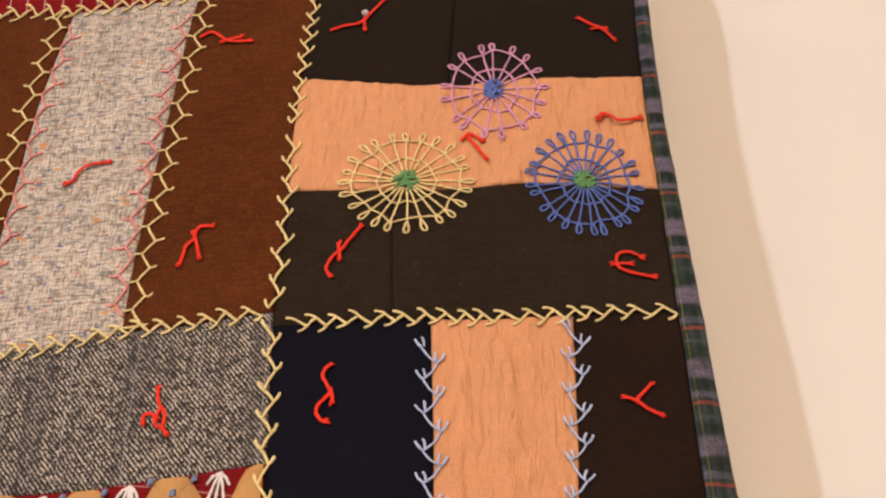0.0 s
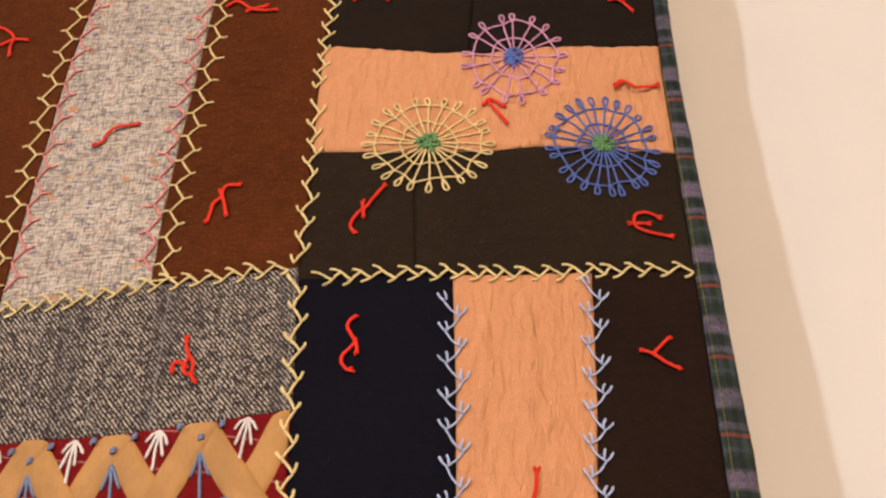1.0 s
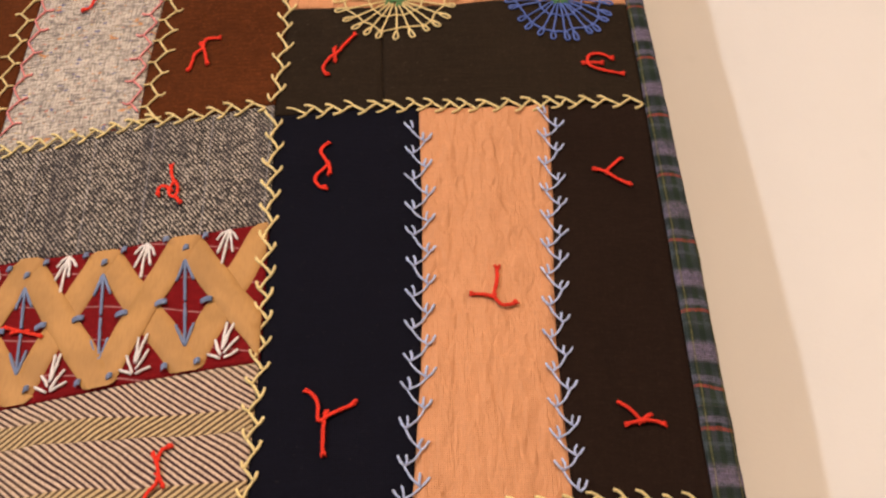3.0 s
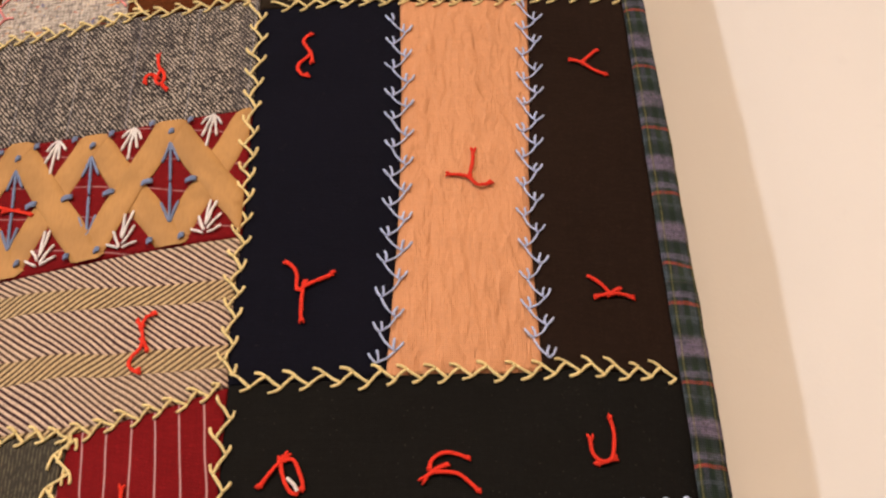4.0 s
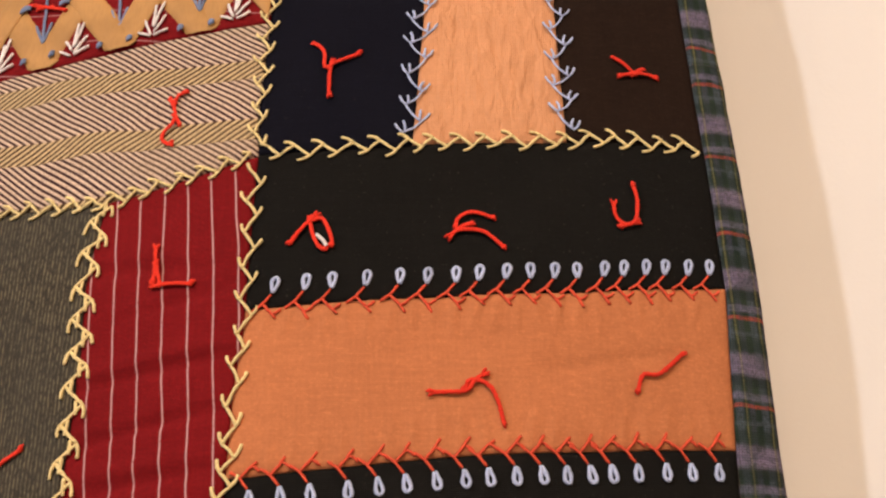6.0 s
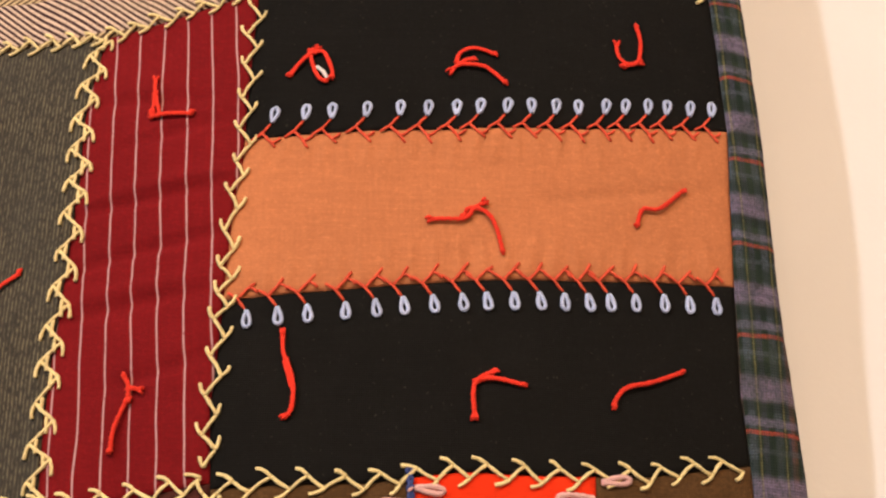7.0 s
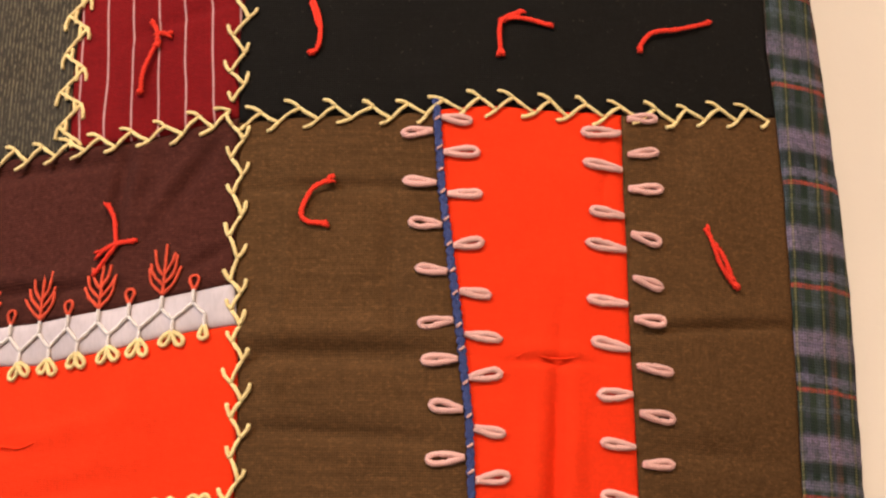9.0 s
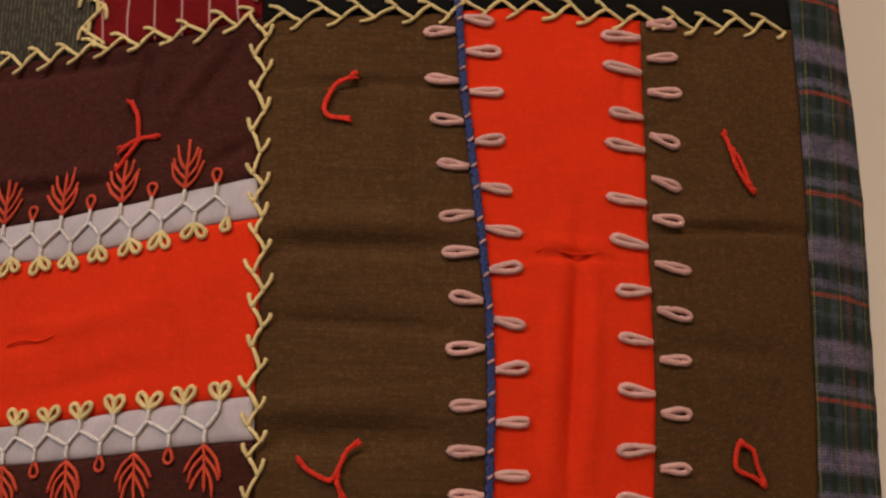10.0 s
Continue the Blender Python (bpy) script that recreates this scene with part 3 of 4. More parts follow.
class Seam:
    """A seam that one can stitch along: at(s, off) is s mm along and off mm to its left."""

    def __init__(self, line, upright, a, b):
        self.p, self.d, self.s = arc(line, upright, a, b)
        self.length = float(self.s[-1])

    def at(self, s, off):
        q = [np.interp(s, self.s, self.p[:, k]) for k in (0, 1)]
        t = [np.interp(s, self.s, self.d[:, k]) for k in (0, 1)]
        return (q[0] - t[1] * off, q[1] + t[0] * off)


def jit(a):
    return rng.uniform(-a, a)


def feather(seam, material, label, half=11.0, wide=8.0, reach=7.0, back=5.0, barbs=1, radius=1.0, shift=0.0, lift=1.1, marks=(), first=-1):
    """Feather stitch: a zigzag thread with a barb past each turn. marks: how far along each turn of the first side lies."""
    if not marks:
        marks = [2.0 + 2 * half * k + jit(0.13 * half) for k in range(int((seam.length - 3) / (2 * half)) + 1)]
    turns = []
    for a, b in zip(marks, [*marks[1:], None]):
        turns.append((a, first * (wide * 0.5 + jit(0.9)) + shift, first))
        nxt = a + half * 1.05 if b is None else a + (b - a) * rng.uniform(0.44, 0.56)
        if nxt < seam.length - 1:
            turns.append((nxt, -first * (wide * 0.5 + jit(0.9)) + shift, -first))
    zig = []
    for (s0, o0, _), (s1, o1, sg) in zip(turns[:-1], turns[1:]):
        zig.append([seam.at(s0 + (s1 - s0) * f, o0 + (o1 - o0) * f + sg * 0.7 * math.sin(math.pi * f)) for f in (0, 0.25, 0.5, 0.75, 1.0)])
    base = part("stitching", tubes(zig, radius, lift, 0.4), material, quilt, label)
    for s0, o, sign in turns:
        for b in range(barbs):
            g = back * rng.uniform(0.78, 1.2)
            r = reach * rng.uniform(0.6, 1.3)
            if barbs > 1:
                o2, s2 = o - sign * 4.6 * b, s0 + 2.4 * b
                pts = [seam.at(s2, o2), seam.at(s2 - g * 0.5, o2 + sign * (1.6 - 1.2 * b)), seam.at(s2 - g, o2 + sign * (1.9 - 1.4 * b) + jit(0.6))]
            else:
                pts = [seam.at(s0, o), seam.at(s0 - g * 0.5, o + sign * r * 0.62), seam.at(s0 - g, o + sign * r * 0.85)]
            part("barb", tubes([smooth(pts, 3)], radius * rng.uniform(0.95, 1.12), lift + 0.2, 0.3), material, base)


def vseam(a, b, heights, **more):
    feather(Seam(V0, True, a, b), CREAM, CREAM_LABEL, marks=[a - z for z in heights], **more)


CREAM_LABEL = "cream cotton feather stitching along a seam"
vseam(2400, 2186, (2389, 2372, 2354, 2336, 2318, 2301, 2284, 2267, 2247, 2229, 2211, 2194), half=9.0, wide=5.4, reach=4.2, back=6.0, radius=1.0)
vseam(2186, 2006, (2175, 2152, 2132, 2110, 2087, 2060, 2035, 2012), half=10.4, wide=6.6, reach=4.2, back=6.5, radius=1.05)
vseam(2006, 1654, (1995, 1971, 1943, 1921, 1897, 1871, 1849, 1826, 1809, 1789, 1769, 1749, 1728, 1708, 1687, 1667), half=11.0, wide=6.4, reach=4.4, back=7.0, radius=1.1)
vseam(1654, 1326, (1636, 1612, 1588, 1563, 1541, 1518, 1497, 1471, 1448, 1431, 1415, 1393, 1370, 1348, 1330), half=11.0, wide=7.6, reach=4.2, back=7.0, radius=1.12)
vseam(1326, 1010, (1316, 1297, 1277, 1253, 1229, 1213, 1196, 1175, 1157, 1137, 1116, 1097, 1082, 1062, 1040, 1018), half=10.0, wide=5.4, reach=4.6, back=7.0, radius=1.12)
feather(Seam(HA, False, 0, 304), CREAM, CREAM_LABEL, 8.3, 7, 4.4, 7.5, radius=1.05, first=1,
        marks=(17, 32, 47, 63, 82, 96, 112, 127, 141, 154, 170, 189, 207, 223, 236, 253, 270, 292))
feather(Seam(HB, False, 4, 308), CREAM, CREAM_LABEL, 9.2, 7.5, 4.4, 7.5, radius=1.12, first=1,
        marks=(6, 24, 43, 63, 81, 100, 116, 135, 151, 169, 189, 207, 224, 241, 257, 274, 290))
feather(Seam(HC, False, 0, 306), CREAM, CREAM_LABEL, 10, 7.5, 4.4, 7.5, radius=1.12)
feather(Seam(H_TOP, False, -356, 0), CREAM, CREAM_LABEL, 9, 9, 4, 8)
feather(Seam(HL1, False, -356, -2), CREAM, CREAM_LABEL, 8.2, 7, 4.4, 7.5, radius=1.05)
feather(Seam(HBL, False, -356, 0), CREAM, CREAM_LABEL, 7.9, 6.5, 4, 6.5, radius=1.12)
feather(Seam(HCL, False, -356, 0), CREAM, CREAM_LABEL, 9.4, 7.5, 4.4, 7.5, radius=1.12)
feather(Seam(STRIPE_L, True, 1316, 1626), CREAM, "cream double feather stitching along a seam", 11.8, 13, 7, 9.5, 2, radius=1.15)


def honeycomb(seam, material, label, inner, outer, tip, phase, half):
    """A row of chevrons with a tick at each outer turn."""
    zig, ends = [], []
    s = 3.0 + phase
    while s < seam.length - half:
        a = half * rng.uniform(1.08, 1.22)
        b = 2 * half - a
        o = outer + jit(1.2)
        p0, p1, p2 = seam.at(s, inner), seam.at(s + a, o), seam.at(s + a + b, inner)
        zig += [[p0, seam.at(s + a * 0.4, inner + (o - inner) * 0.35), p1], [p1, seam.at(s + a + b * 0.5, (inner + o) * 0.5), p2]]
        ends.append([p1, seam.at(s + a + jit(1), (o + tip) / 2), seam.at(s + a - 1 + jit(1.5), tip + jit(1.5))])
        if abs(inner) > 3:
            zig.append([p2, seam.at(s + a + b + jit(0.8), 0.0)])
        s += a + b
    base = part("stitching", tubes(zig, 0.95, 1.1, 0.3), material, quilt, label)
    for e in ends:
        part("barb", tubes([smooth(e, 3)], 0.98, 1.2), material, base)


for line, sg in ((TWEED_R, 1), (TWEED_L, -1)):
    sm = Seam(line, True, 2346, 2004)
    honeycomb(sm, CREAM, "cream chevron stitching beside the tweed strip", 6.0 * sg, 15 * sg, 21 * sg, -8.0, 12.75)
    honeycomb(sm, PINK, "pink chevron stitching on the tweed strip", -1.0 * sg, -9.5 * sg, -17 * sg, 15.0, 13.05)


def loop(p, q, width, n=16):
    """A slim petal loop from p to q and back."""
    p, q = np.array(p, float), np.array(q, float)
    d = q - p
    w = np.array((-d[1], d[0])) / np.linalg.norm(d)
    out = []
    for k in range(n + 1):
        a = 2 * math.pi * k / n
        f = 0.5 - 0.5 * math.cos(a)
        out.append(tuple(p + d * f + w * width * 0.5 * math.sin(a) * (0.2 + 0.8 * f) * 1.4))
    return out


def forked(line, a, b, heights, left, right, label):
    """Sky blue feather stitch whose turns each carry a fork of two prongs, one upright and one leaning out."""
    seam = Seam(line, True, a, b)
    nodes = []
    for z, nz in zip(heights, [*heights[1:], heights[-1] - 25]):
        nodes.append((a - z, left + jit(0.8), -1))
        nodes.append((a - z + (z - nz) * rng.uniform(0.46, 0.60), right + jit(0.8), 1))
    nodes = [q for q in nodes if q[0] < seam.length - 2]
    zig, forks = [], []
    for (s0, o0, g0), (s1, o1, _) in zip(nodes[:-1], nodes[1:]):
        zig.append(smooth([seam.at(s0, o0), seam.at(s0 + (s1 - s0) * 0.58, o0 + (o1 - o0) * 0.40), seam.at(s1, o1)], 3))
    for s0, o, sg in nodes:
        up, out = rng.uniform(7.5, 9.5), rng.uniform(4.2, 5.6)
        root = seam.at(s0 - 1.0, o - sg * 1.6)
        forks.append([root, seam.at(s0 - up * 0.55, o - sg * 1.4), seam.at(s0 - up, o - sg * (0.4 + jit(0.8)))])
        forks.append([seam.at(s0, o), seam.at(s0 - 3.2, o + sg * out * 0.62), seam.at(s0 - 7.0 + jit(1), o + sg * out)])
    base = part("stitching", tubes(zig, 0.80, 1.1, 0.2), SKY, quilt, label)
    for e in forks:
        part("barb", tubes([smooth(e, 3)], rng.uniform(0.82, 0.98), 1.4, 0.4), SKY, base)


forked(NAVY_R, 1999, 1656, (1976, 1950, 1923, 1894, 1870, 1842, 1815, 1788, 1762, 1740, 1711, 1684, 1661), -7.2, 4.4,
       "sky blue forked feather stitching on a strip's edge")
forked(PEACH_R, 2008, 1664, (1997, 1972, 1944, 1917, 1890, 1863, 1838, 1811, 1783, 1757, 1730, 1707, 1684), -5.4, 5.4,
       "sky blue forked feather stitching on a strip's edge")


def flower(cx, cz, rx, rz, n, thread, core, label, turn=0.0):
    """A round lace flower: core, two rings, spokes, and a loop at each spoke's end."""
    def at(f, a, lift=0):
        return (cx + rx * f * math.cos(a), cz + rz * f * math.sin(a))
    inner, outer = [], []
    ang = [turn + 2 * math.pi * (k + jit(0.2)) / n for k in range(n)]
    for ring, f0, sag in ((inner, 0.44, 0.03), (outer, 0.80, 0.035)):
        fs = [f0 * (1 + jit(0.09)) for _ in ang]
        for k in range(n):
            a, b = ang[k], ang[(k + 1) % n] + (2 * math.pi if k == n - 1 else 0)
            g, h = fs[k], fs[(k + 1) % n]
            ring.append([at(g, a), at((g + h) / 2 - sag * 0.3, (a + b) / 2), at(h, b)])
    base = part("embroidered_flower", tubes(inner + outer, 0.85, 1.4, 0.2), thread, quilt, label)
    for a in ang:
        part("spoke", tubes([[at(0.14, a), at(0.45, a + 0.02), at(0.80, a)]], 0.82, 1.2, 0.2), thread, base)
        part("petal_loop", tubes([loop(at(0.79, a), at(1.0 + jit(0.03), a + jit(0.04)), 4.2)], 0.9, 1.5), thread, base)
    knots = []
    for _ in range(44):
        a, f = rng.uniform(0, 6.28), 0.17 * math.sqrt(rng.random())
        c, d = at(f, a), rng.uniform(0, 3.14)
        knots.append([(c[0] - 3 * math.cos(d), c[1] - 3 * math.sin(d)), c, (c[0] + 3 * math.cos(d), c[1] + 3 * math.sin(d))])
    part("flower_centre", tubes(knots, 1.0, 1.9, 0.8), core, base, "knotted thread centre")


flower(163, 2232, 45, 55, 17, MAUVE, BLUE, "mauve lace flower with blue centre", 0.1)
flower(94, 2131, 53, 51, 24, YELLOW, GREEN, "pale yellow lace flower with green centre", 0.05)
flower(236, 2138, 47, 53, 25, BLUE, GREEN, "blue lace flower with green centre", 0.0)


def berries(line, sign, xs):
    """Brick red feather stitch along a rust edge with an ice white loop at each outer end."""
    zig = []
    for x, nx in zip(xs, xs[1:] + [xs[-1] + 15]):
        z = side(line, x)
        zig += [[(x - 1, z + sign * 8), (x - 6, z + sign * 1.5), (x - 12, z - sign * 2.5)],
                [(x - 6, z + sign * 1.5), (x - 1, z - sign * 4), (x + 3 + jit(1), z - sign * (9.5 + jit(2)))],
                [(x + 0.5, z - sign * 5.5), (x + 3, z - sign * 4.5), (x + 5.5, z - sign * 2.0)]]
        part("loop_stitch", tubes([loop((x, z + sign * 9), (x + 1 + jit(1), z + sign * 19), 4.2)], 1.3, 1.4), ICE, quilt)
    part("stitching", tubes(zig, 0.95, 1.0, 0.2), BRICK, quilt, "brick red feather stitching along the rust strip")


berries(RUST_T, 1, [19, 39, 56, 77, 98, 115, 133, 147, 164, 180, 195, 210, 227, 240, 255, 268, 284, 299])
berries(RUST_B, -1, [12, 30, 47, 69, 86, 102, 119, 136, 150, 166, 181, 196, 210, 223, 239, 257, 273, 291])


def daisies(line, offset, length, heights):
    """Pale pink petal loops standing off an upright seam."""
    for z in heights:
        x = side(line, z)
        p = (x + offset, z + jit(1))
        q = (x + offset + length * rng.uniform(0.82, 1.02), z + jit(3))
        part("loop_stitch", tubes([loop(p, q, rng.uniform(3.0, 4.8))], 1.75, 1.6), PALE_PINK, quilt)


daisies(PIPE, -3, -19, [1310, 1281, 1257, 1232, 1207, 1187, 1162, 1138, 1111, 1087, 1067, 1043])
daisies(PIPE, 2.5, 18, [1318, 1298, 1274, 1247, 1222, 1200, 1179, 1153, 1127, 1101, 1077, 1052])
daisies(RED_R, -1, -21, [1316, 1296, 1271, 1252, 1223, 1199, 1175, 1149, 1123, 1095, 1070, 1046])
daisies(RED_R, 3, 19, [1326, 1306, 1286, 1260, 1236, 1214, 1190, 1167, 1140, 1113, 1085, 1058])


def piping():
    """A twisted navy cord with pale pink stitches over it, in the seam of the scarlet strip."""
    seam = Seam(PIPE, True, 1330, FOOT)
    strands = []
    for ph in (0, math.pi):
        strands.append([seam.at(s, 1.1 * math.sin(s / 1.5 + ph)) for s in np.arange(0, seam.length, 1.0)])
    cord = part("piping", tubes(strands, 1.45, 1.2, sides=5), NAVY_CORD, quilt, "twisted navy blue cord")
    s = 12.0
    while s < seam.length:
        part("tack", tubes([[seam.at(s, 1.5), seam.at(s + 2, -1.5)]], 0.8, 3.0), PALE_PINK, cord)
        s += 15 * rng.uniform(0.8, 1.2)


piping()


# ---- crossed tan ribbons over the burgundy band ----
def ribbon_run(x0, z0, x1, z1, width, lift):
    d = Vector((x1 - x0, z1 - z0))
    n = Vector((-d.y, d.x)).normalized() * width / 2
    m, verts, faces = 14, [], []
    for i in range(m + 1):
        for k, h in ((-1, -0.9), (-0.93, 0.15), (-0.4, 0.5), (0.4, 0.5), (0.93, 0.15), (1, -0.9)):
            f = i / m
            p = Vector((x0, z0)) + d * f + n * k * (1 + 0.04 * math.sin(i * 1.7 + x0))
            lo, hi = side(CROSS_B, p.x) + 0.5, side(TWILL_B, p.x) - 0.5
            verts.append(on(min(p.x, side(V0, p.y) - 1), min(max(p.y, lo), hi), lift + h + 0.25 * math.sin(i * 0.9 + k)))
    for i in range(m):
        for k in range(5):
            a = i * 6 + k
            faces.append((a, a + 1, a + 7, a + 6))
    return verts, faces


PEAKS = [8, -54, -116, -178, -240, -302]
for i in range(len(PEAKS) - 1):
    xa, xb = PEAKS[i], PEAKS[i + 1]
    for up, lift in ((1, 0.8 + 1.2 * (i % 2)), (0, 0.8 + 1.2 * ((i + 1) % 2))):
        za, zb = (side(TWILL_B, xa) - 6, side(CROSS_B, xb) + 6) if up else (side(CROSS_B, xa) + 6, side(TWILL_B, xb) - 6)
        xa, xb = PEAKS[i] + (-6 if up else 6), PEAKS[i + 1] + (6 if up else -6)
        part("ribbon", ribbon_run(xa + (xa - xb) * 0.06, za + (za - zb) * 0.06, xb - (xa - xb) * 0.06, zb - (za - zb) * 0.06, 22.5, lift), TAN, quilt, "tan satin ribbon crossing others")


def spray(x, z, label):
    """A little white tree of straight stitches from a foot."""
    ends = ((-10, 6), (-6, 15), (1, 29), (6, 31), (10, 18), (12, 6))
    strands = []
    for a, b in ends:
        foot = z + 0.28 * b * rng.uniform(0.5, 1.3)
        strands.append([(x + a * 0.12, foot), (x + a * 0.55, (foot + z + b) / 2), (x + a + jit(1.2), z + b + jit(2))])
    return part("stitching", tubes(strands, 1.1, 2.2), WHITE, quilt, label)


def plume(x, z):
    """A white feather of stitches falling from its tip."""
    ends = ((-10, -7), (7, -11), (-8, -22), (-3, -31), (3, -21))
    part("stitching", tubes([[(x + jit(1), z), (x + a * 0.55, z + b * 0.42), (x + a + jit(1.2), z + b + jit(2))] for a, b in ends], 1.1, 1.5), WHITE, quilt, "white feather of stitches")


def arrow(x, z0, z1):
    """A double-headed steel blue arrow of long stitches."""
    zm = (z0 + z1) / 2
    strands = [[(0, zm + 1), (0, z1)], [(0, zm - 1), (0, z0)]]
    for tip, s in ((z1, -1), (z0, 1)):
        for sg in (-1, 1):
            strands.append([(0, tip), (sg * 3, tip + s * 8), (sg * 6.5, tip + s * 18)])
    lean = [[(x + a - 0.1 * (b - zm), b) for a, b in q] for q in strands]
    part("stitching", tubes([smooth(q, 3) for q in lean], 1.15, 1.4), STEEL, quilt, "steel blue arrow stitches")


for x in PEAKS[1:5]:
    mid = (side(TWILL_B, x) + side(CROSS_B, x)) / 2
    arrow(x, mid - 38, mid + 36)
    for dx, dz, long in ((-17, -1, 4.2), (16, -2, 4.2), (-4, 46, 2.0), (-9, -54, 2.0), (14, -52, 2.0), (-20, 55, 2.0), (10, 55, 2.0)):
        bars = [[(x + dx - long, mid + dz + h - 0.8), (x + dx, mid + dz + h + 0.6), (x + dx + long, mid + dz + h + 0.8)] for h in (-1.3, 0.0, 1.3)]
        part("knot", tubes(bars, 1.05, 3.0, 0.9), STEEL, quilt)
    xm = x + 31
    plume(xm - 3, side(TWILL_B, xm) - 3)
    spray(xm, side(CROSS_B, xm) + 4, "white fan of stitches")


# ---- lilac ribbons: white lattice, yellow hearts, brick red sprigs ----
def sprig(x, z, sign):
    strands = [[(x, z), (x + 0.5, z + sign * 10), (x + 1, z + sign * 26 + jit(3))]]
    for h, r in ((7, 11), (12, 10), (17, 7)):
        for sg in (-1, 1):
            strands.append([(x, z + sign * (h - 6)), (x + sg * r * 0.6, z + sign * (h + 0.5)), (x + sg * r * rng.uniform(0.7, 1.0), z + sign * (h + 8) + jit(2.5))])
    part("stitching", tubes([smooth(q, 3) for q in strands], 0.95, 1.2), BRICK, quilt, "brick red sprig of stitches")


def lattice(upper, lower, sign, first, phase, gap):
    """sign 1: sprigs above and hearts below; -1 the other way."""
    zig, x, k = [], first, 0
    far, near = (upper, lower) if sign > 0 else (lower, upper)
    while x > -318:
        h = x + 7
        zf, zn = side(far, x), side(near, h)
        zig += [[(x, zf), (x, zf - sign * 7)], [(x, zf - sign * 7), (h, zn + sign * 7)], [(h, zn + sign * 7), (h, zn)],
                [(x, zf - sign * 7), (h - gap, side(near, h - gap) + sign * 7)]]
        if (k + phase) % 2:
            sprig(x, zf, sign)
        else:
            part("loop_stitch", tubes([loop((x, zf), (x, zf + sign * 8), 5)], 0.9, 1.2), BRICK, quilt)
        petals = (-1, 1) if k or sign < 0 else (0,)
        for sg in petals:
            part("loop_stitch", tubes([loop((h, zn + sign * 1), (h + sg * 5.0 + jit(1.2), zn - sign * (7 + jit(1.2))), 4.4)], 1.35, 1.7), CREAM, quilt)
        x -= gap * rng.uniform(0.96, 1.04)
        k += 1
    part("stitching", tubes(zig, 1.05, 2.0), WHITE, quilt, "white lattice stitching on a lilac ribbon")


lattice(LIL1_T, LIL1_B, 1, -21, 0, 18.2)
lattice(LIL2_T, LIL2_B, -1, -19, 1, 19.8)


# ---- red wool ties ----
def plied(pts, apart=0.62, pitch=4.6):
    """Two plies of wool wound round a line."""
    c = np.array(smooth(pts, 7))
    d = np.gradient(c, axis=0)
    d /= np.maximum(np.linalg.norm(d, axis=1), 1e-6)[:, None]
    s = np.concatenate([[0], np.cumsum(np.linalg.norm(np.diff(c, axis=0), axis=1))])
    m = max(8, int(s[-1] / 0.9))
    out = []
    for ph in (0, math.pi):
        row = []
        for k in range(m + 1):
            v = s[-1] * k / m
            x, z, tx, tz = (float(np.interp(v, s, q)) for q in (c[:, 0], c[:, 1], d[:, 0], d[:, 1]))
            o = apart * math.sin(2 * math.pi * v / pitch + ph) * (1 + 0.9 * math.exp(-min(v, s[-1] - v) / 1.5))
            row.append((x - tz * o + jit(0.12), z + tx * o + jit(0.12)))
        out.append(row)
    return out


def tie(*strands):
    """A knotted tuft of red wool, its frayed ends lying loose on the cloth."""
    rows = [r for q in strands for r in plied(q)]
    for q in strands:
        for end, before in ((q[0], q[1]), (q[-1], q[-2])):
            d = np.array(end, float) - before
            d /= max(np.linalg.norm(d), 1e-6)
            for _ in range(3):
                w = np.array((-d[1], d[0])) * jit(2.2)
                rows.append([tuple(end - 3.0 * d + 0.3 * w), tuple(end - 0.5 * d + 0.8 * w), tuple(end + rng.uniform(0.4, 2.0) * d + w)])
    part("tie", tubes(rows, 0.98, 1.8, 1.3, 5), SCARLET, quilt, "loose red wool tie")


tie([(-323, 2303), (-311, 2296), (-301, 2286), (-302, 2276), (-300, 2265)], [(-312, 2280), (-301, 2283), (-286, 2282)])
tie([(19, 2300), (30, 2305), (44, 2308), (53, 2322), (62, 2338)], [(46, 2320), (48, 2299)])
tie([(234, 2321), (245, 2313), (254, 2309), (267, 2297)], [(245, 2308), (259, 2310)])
tie([(-98, 2298), (-92, 2302), (-85, 2301), (-74, 2292), (-64, 2290), (-51, 2291)], [(-78, 2290), (-67, 2294), (-60, 2296)])
tie([(-190, 2149), (-183, 2151), (-180, 2159), (-171, 2165), (-154, 2166)])
tie([(-78, 2056), (-76, 2066), (-75, 2073), (-69, 2079), (-69, 2084), (-66, 2091), (-55, 2091)], [(-72, 2087), (-67, 2076), (-63, 2061)])
tie([(40, 2038), (36, 2046), (41, 2057), (47, 2063), (52, 2072), (61, 2086)], [(44, 2070), (46, 2054)])
tie([(249, 2204), (253, 2211), (260, 2209), (268, 2205), (286, 2211)], [(249, 2206), (255, 2210)])
tie([(138, 2175), (142, 2181), (148, 2178), (154, 2173)], [(141, 2180), (150, 2165), (158, 2155)])
tie([(278, 2067), (267, 2071), (258, 2068), (256, 2060), (259, 2054), (270, 2051), (286, 2050)], [(252, 2058), (269, 2060)])
tie([(-79, 1951), (-77, 1939), (-71, 1928), (-72, 1920), (-76, 1920), (-78, 1926), (-75, 1934)], [(-87, 1923), (-86, 1929), (-81, 1930), (-77, 1925)], [(-72, 1919), (-68, 1913)])
tie([(45, 1962), (41, 1959), (39, 1952), (43, 1944), (46, 1938), (47, 1930)], [(46, 1941), (43, 1936), (37, 1929), (36, 1923), (40, 1917), (44, 1917)])
tie([(251, 1944), (260, 1941), (267, 1936), (279, 1931)], [(260, 1941), (274, 1957)])
tie([(37, 1742), (42, 1737), (45, 1730), (45, 1721), (47, 1718), (53, 1722), (70, 1731)], [(50, 1725), (49, 1711), (49, 1694)])
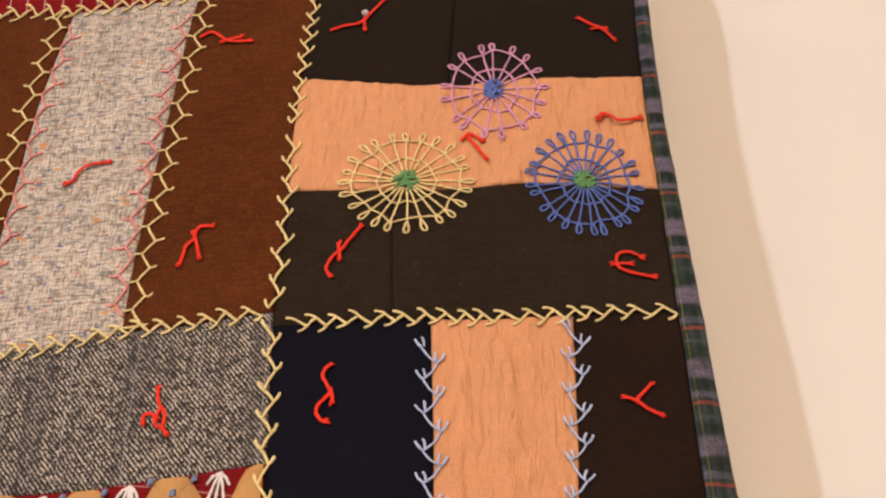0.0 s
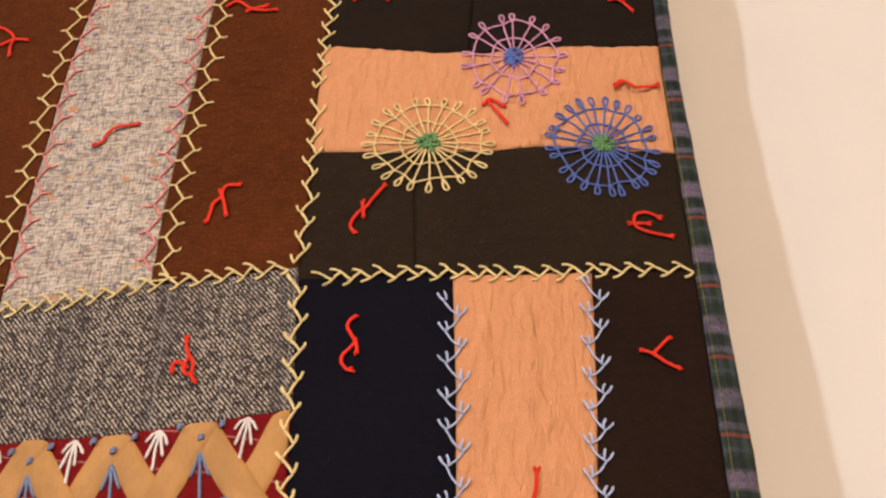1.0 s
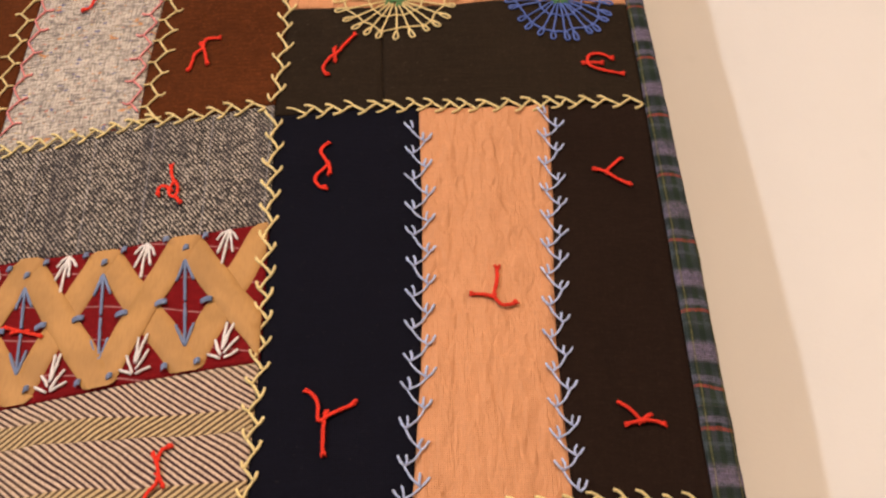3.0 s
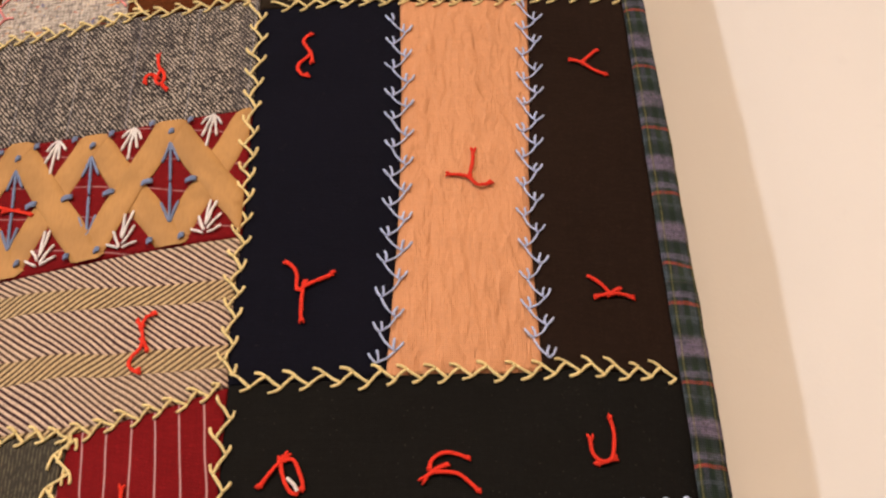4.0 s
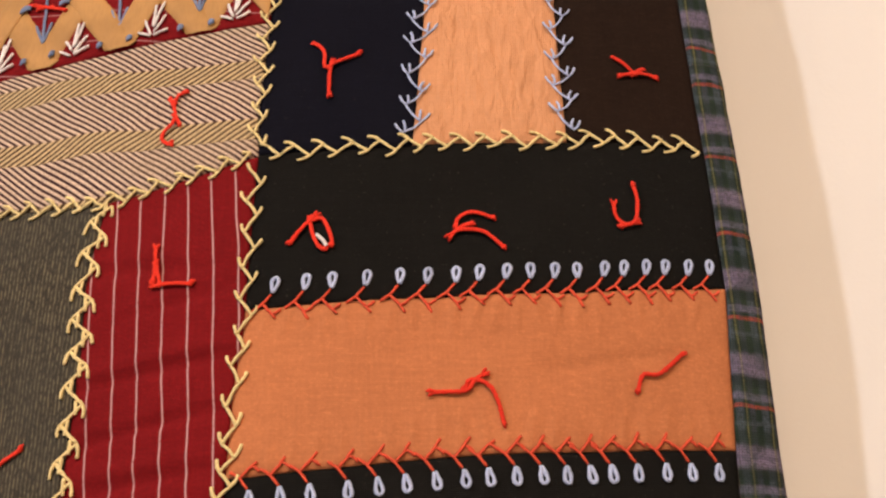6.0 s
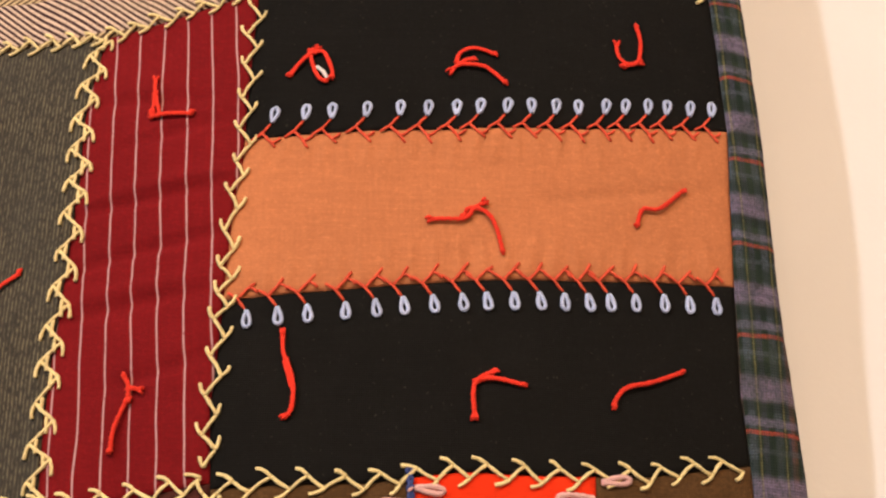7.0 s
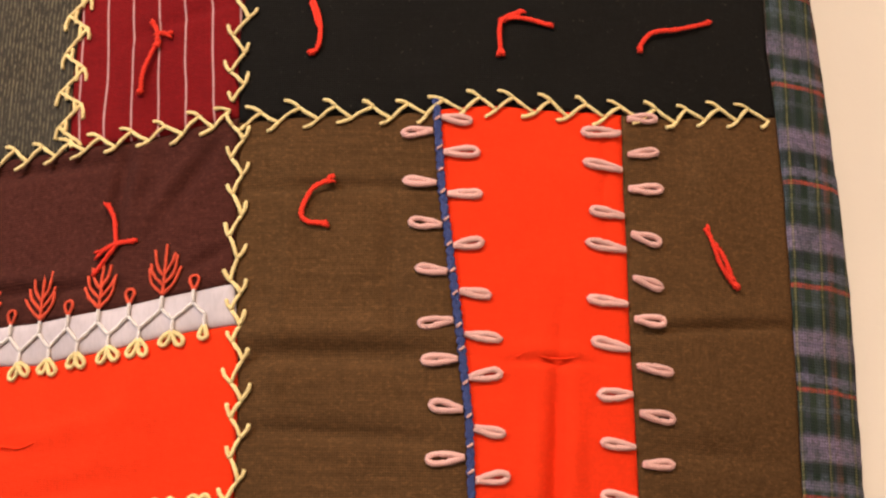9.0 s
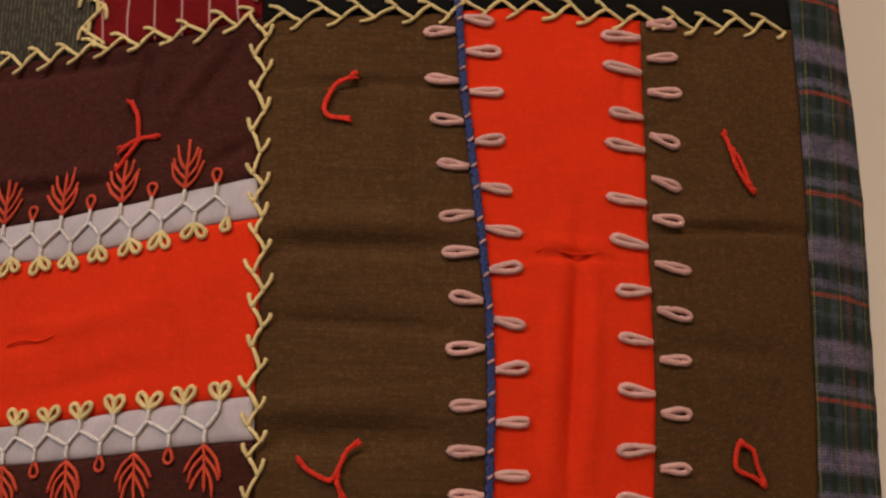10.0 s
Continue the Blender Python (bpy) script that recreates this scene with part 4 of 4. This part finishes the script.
tie([(170, 1843), (169, 1829), (166, 1817)], [(150, 1818), (160, 1817), (166, 1815), (172, 1809), (182, 1812)])
tie([(-52, 1708), (-57, 1706), (-60, 1699), (-58, 1689), (-59, 1682), (-64, 1677), (-66, 1671), (-62, 1666), (-58, 1665)], [(-64, 1704), (-60, 1698)], [(-59, 1690), (-54, 1680)])
tie([(28, 1578), (35, 1588), (45, 1599)], [(40, 1597), (42, 1586), (46, 1576), (51, 1572), (52, 1575)], [(40, 1594), (48, 1595), (52, 1588), (55, 1579), (55, 1575)])
tie([(158, 1596), (145, 1599), (136, 1595), (133, 1588)], [(129, 1580), (134, 1585), (142, 1586), (151, 1585), (158, 1580), (164, 1574)], [(134, 1586), (144, 1591)])
tie([(252, 1630), (254, 1618), (252, 1603), (247, 1598), (241, 1600), (238, 1606), (238, 1615)], [(241, 1596), (254, 1601)])
tie([(-60, 1585), (-59, 1573), (-59, 1559)], [(-59, 1573), (-54, 1556)], [(-60, 1556), (-48, 1556), (-33, 1555)])
tie([(116, 1476), (137, 1477), (143, 1484), (150, 1489)], [(137, 1478), (140, 1484), (150, 1482), (156, 1473), (160, 1457)])
tie([(243, 1483), (247, 1494), (258, 1496), (275, 1512)])
tie([(34, 1406), (35, 1394), (40, 1382), (42, 1370), (41, 1360), (37, 1356)], [(36, 1389), (41, 1373)])
tie([(143, 1357), (143, 1376), (155, 1385)], [(143, 1377), (152, 1380), (171, 1377)])
tie([(222, 1369), (226, 1376), (232, 1381), (246, 1385), (266, 1394)])
tie([(-61, 1342), (-60, 1355), (-54, 1372)], [(-58, 1386), (-54, 1379), (-54, 1370)], [(-55, 1379), (-46, 1376)])
tie([(-157, 1425), (-154, 1430), (-157, 1445), (-147, 1452), (-134, 1459)])
tie([(52, 1282), (43, 1278), (38, 1270), (36, 1263), (40, 1259), (50, 1258)])
tie([(258, 1270), (262, 1261), (266, 1250), (275, 1239)], [(263, 1261), (268, 1255), (273, 1243)])
tie([(-75, 1278), (-70, 1269), (-68, 1257), (-68, 1253), (-74, 1246), (-80, 1239)], [(-79, 1250), (-68, 1254), (-57, 1255)])
tie([(31, 1081), (36, 1076), (46, 1071), (50, 1073), (55, 1084), (61, 1090)], [(50, 1073), (54, 1063)])
tie([(264, 1103), (262, 1096), (263, 1089), (274, 1086), (279, 1083)], [(265, 1103), (272, 1100), (275, 1092), (279, 1085)])
tie([(248, 1737), (256, 1731), (263, 1724)], [(251, 1721), (267, 1725), (279, 1724)], [(261, 1723), (269, 1730)])
tie([(-192, 1823), (-182, 1818), (-160, 1809)], [(-184, 1817), (-172, 1815)])


# ---- small things caught in the cloth ----
def ridge(pts, material, label):
    part("tuck", tubes([smooth(pts, 6)], 0.75, 0.3), material, quilt, label)


ridge([(151, 1190), (158, 1193), (168, 1190.5), (178, 1191), (190, 1194)], RED, "puckered tuck in scarlet cotton")
ridge([(-140, 1149), (-130, 1151), (-118, 1149), (-108, 1152)], RED, "puckered tuck in scarlet cotton")
part("tie", tubes([smooth([(45, 1583), (49, 1579), (52, 1574)], 4)], 1.3, 3.6), WHITE, quilt, "white thread in a red tie")


def bead(x, z, r):
    verts, faces = [], []
    c = Vector(on(x, z, r + 1.5))
    for i in range(7):
        for k in range(10):
            a, b = math.pi * i / 6, 2 * math.pi * k / 10
            verts.append(c + 0.001 * r * Vector((math.sin(a) * math.cos(b), math.cos(a), math.sin(a) * math.sin(b))))
    for i in range(6):
        for k in range(10):
            faces.append((i * 10 + k, i * 10 + (k + 1) % 10, i * 10 + 10 + (k + 1) % 10, i * 10 + 10 + k))
    part("bead", (verts, faces), LILAC, quilt, "small pearly bead")


bead(47, 2318, 3.2)
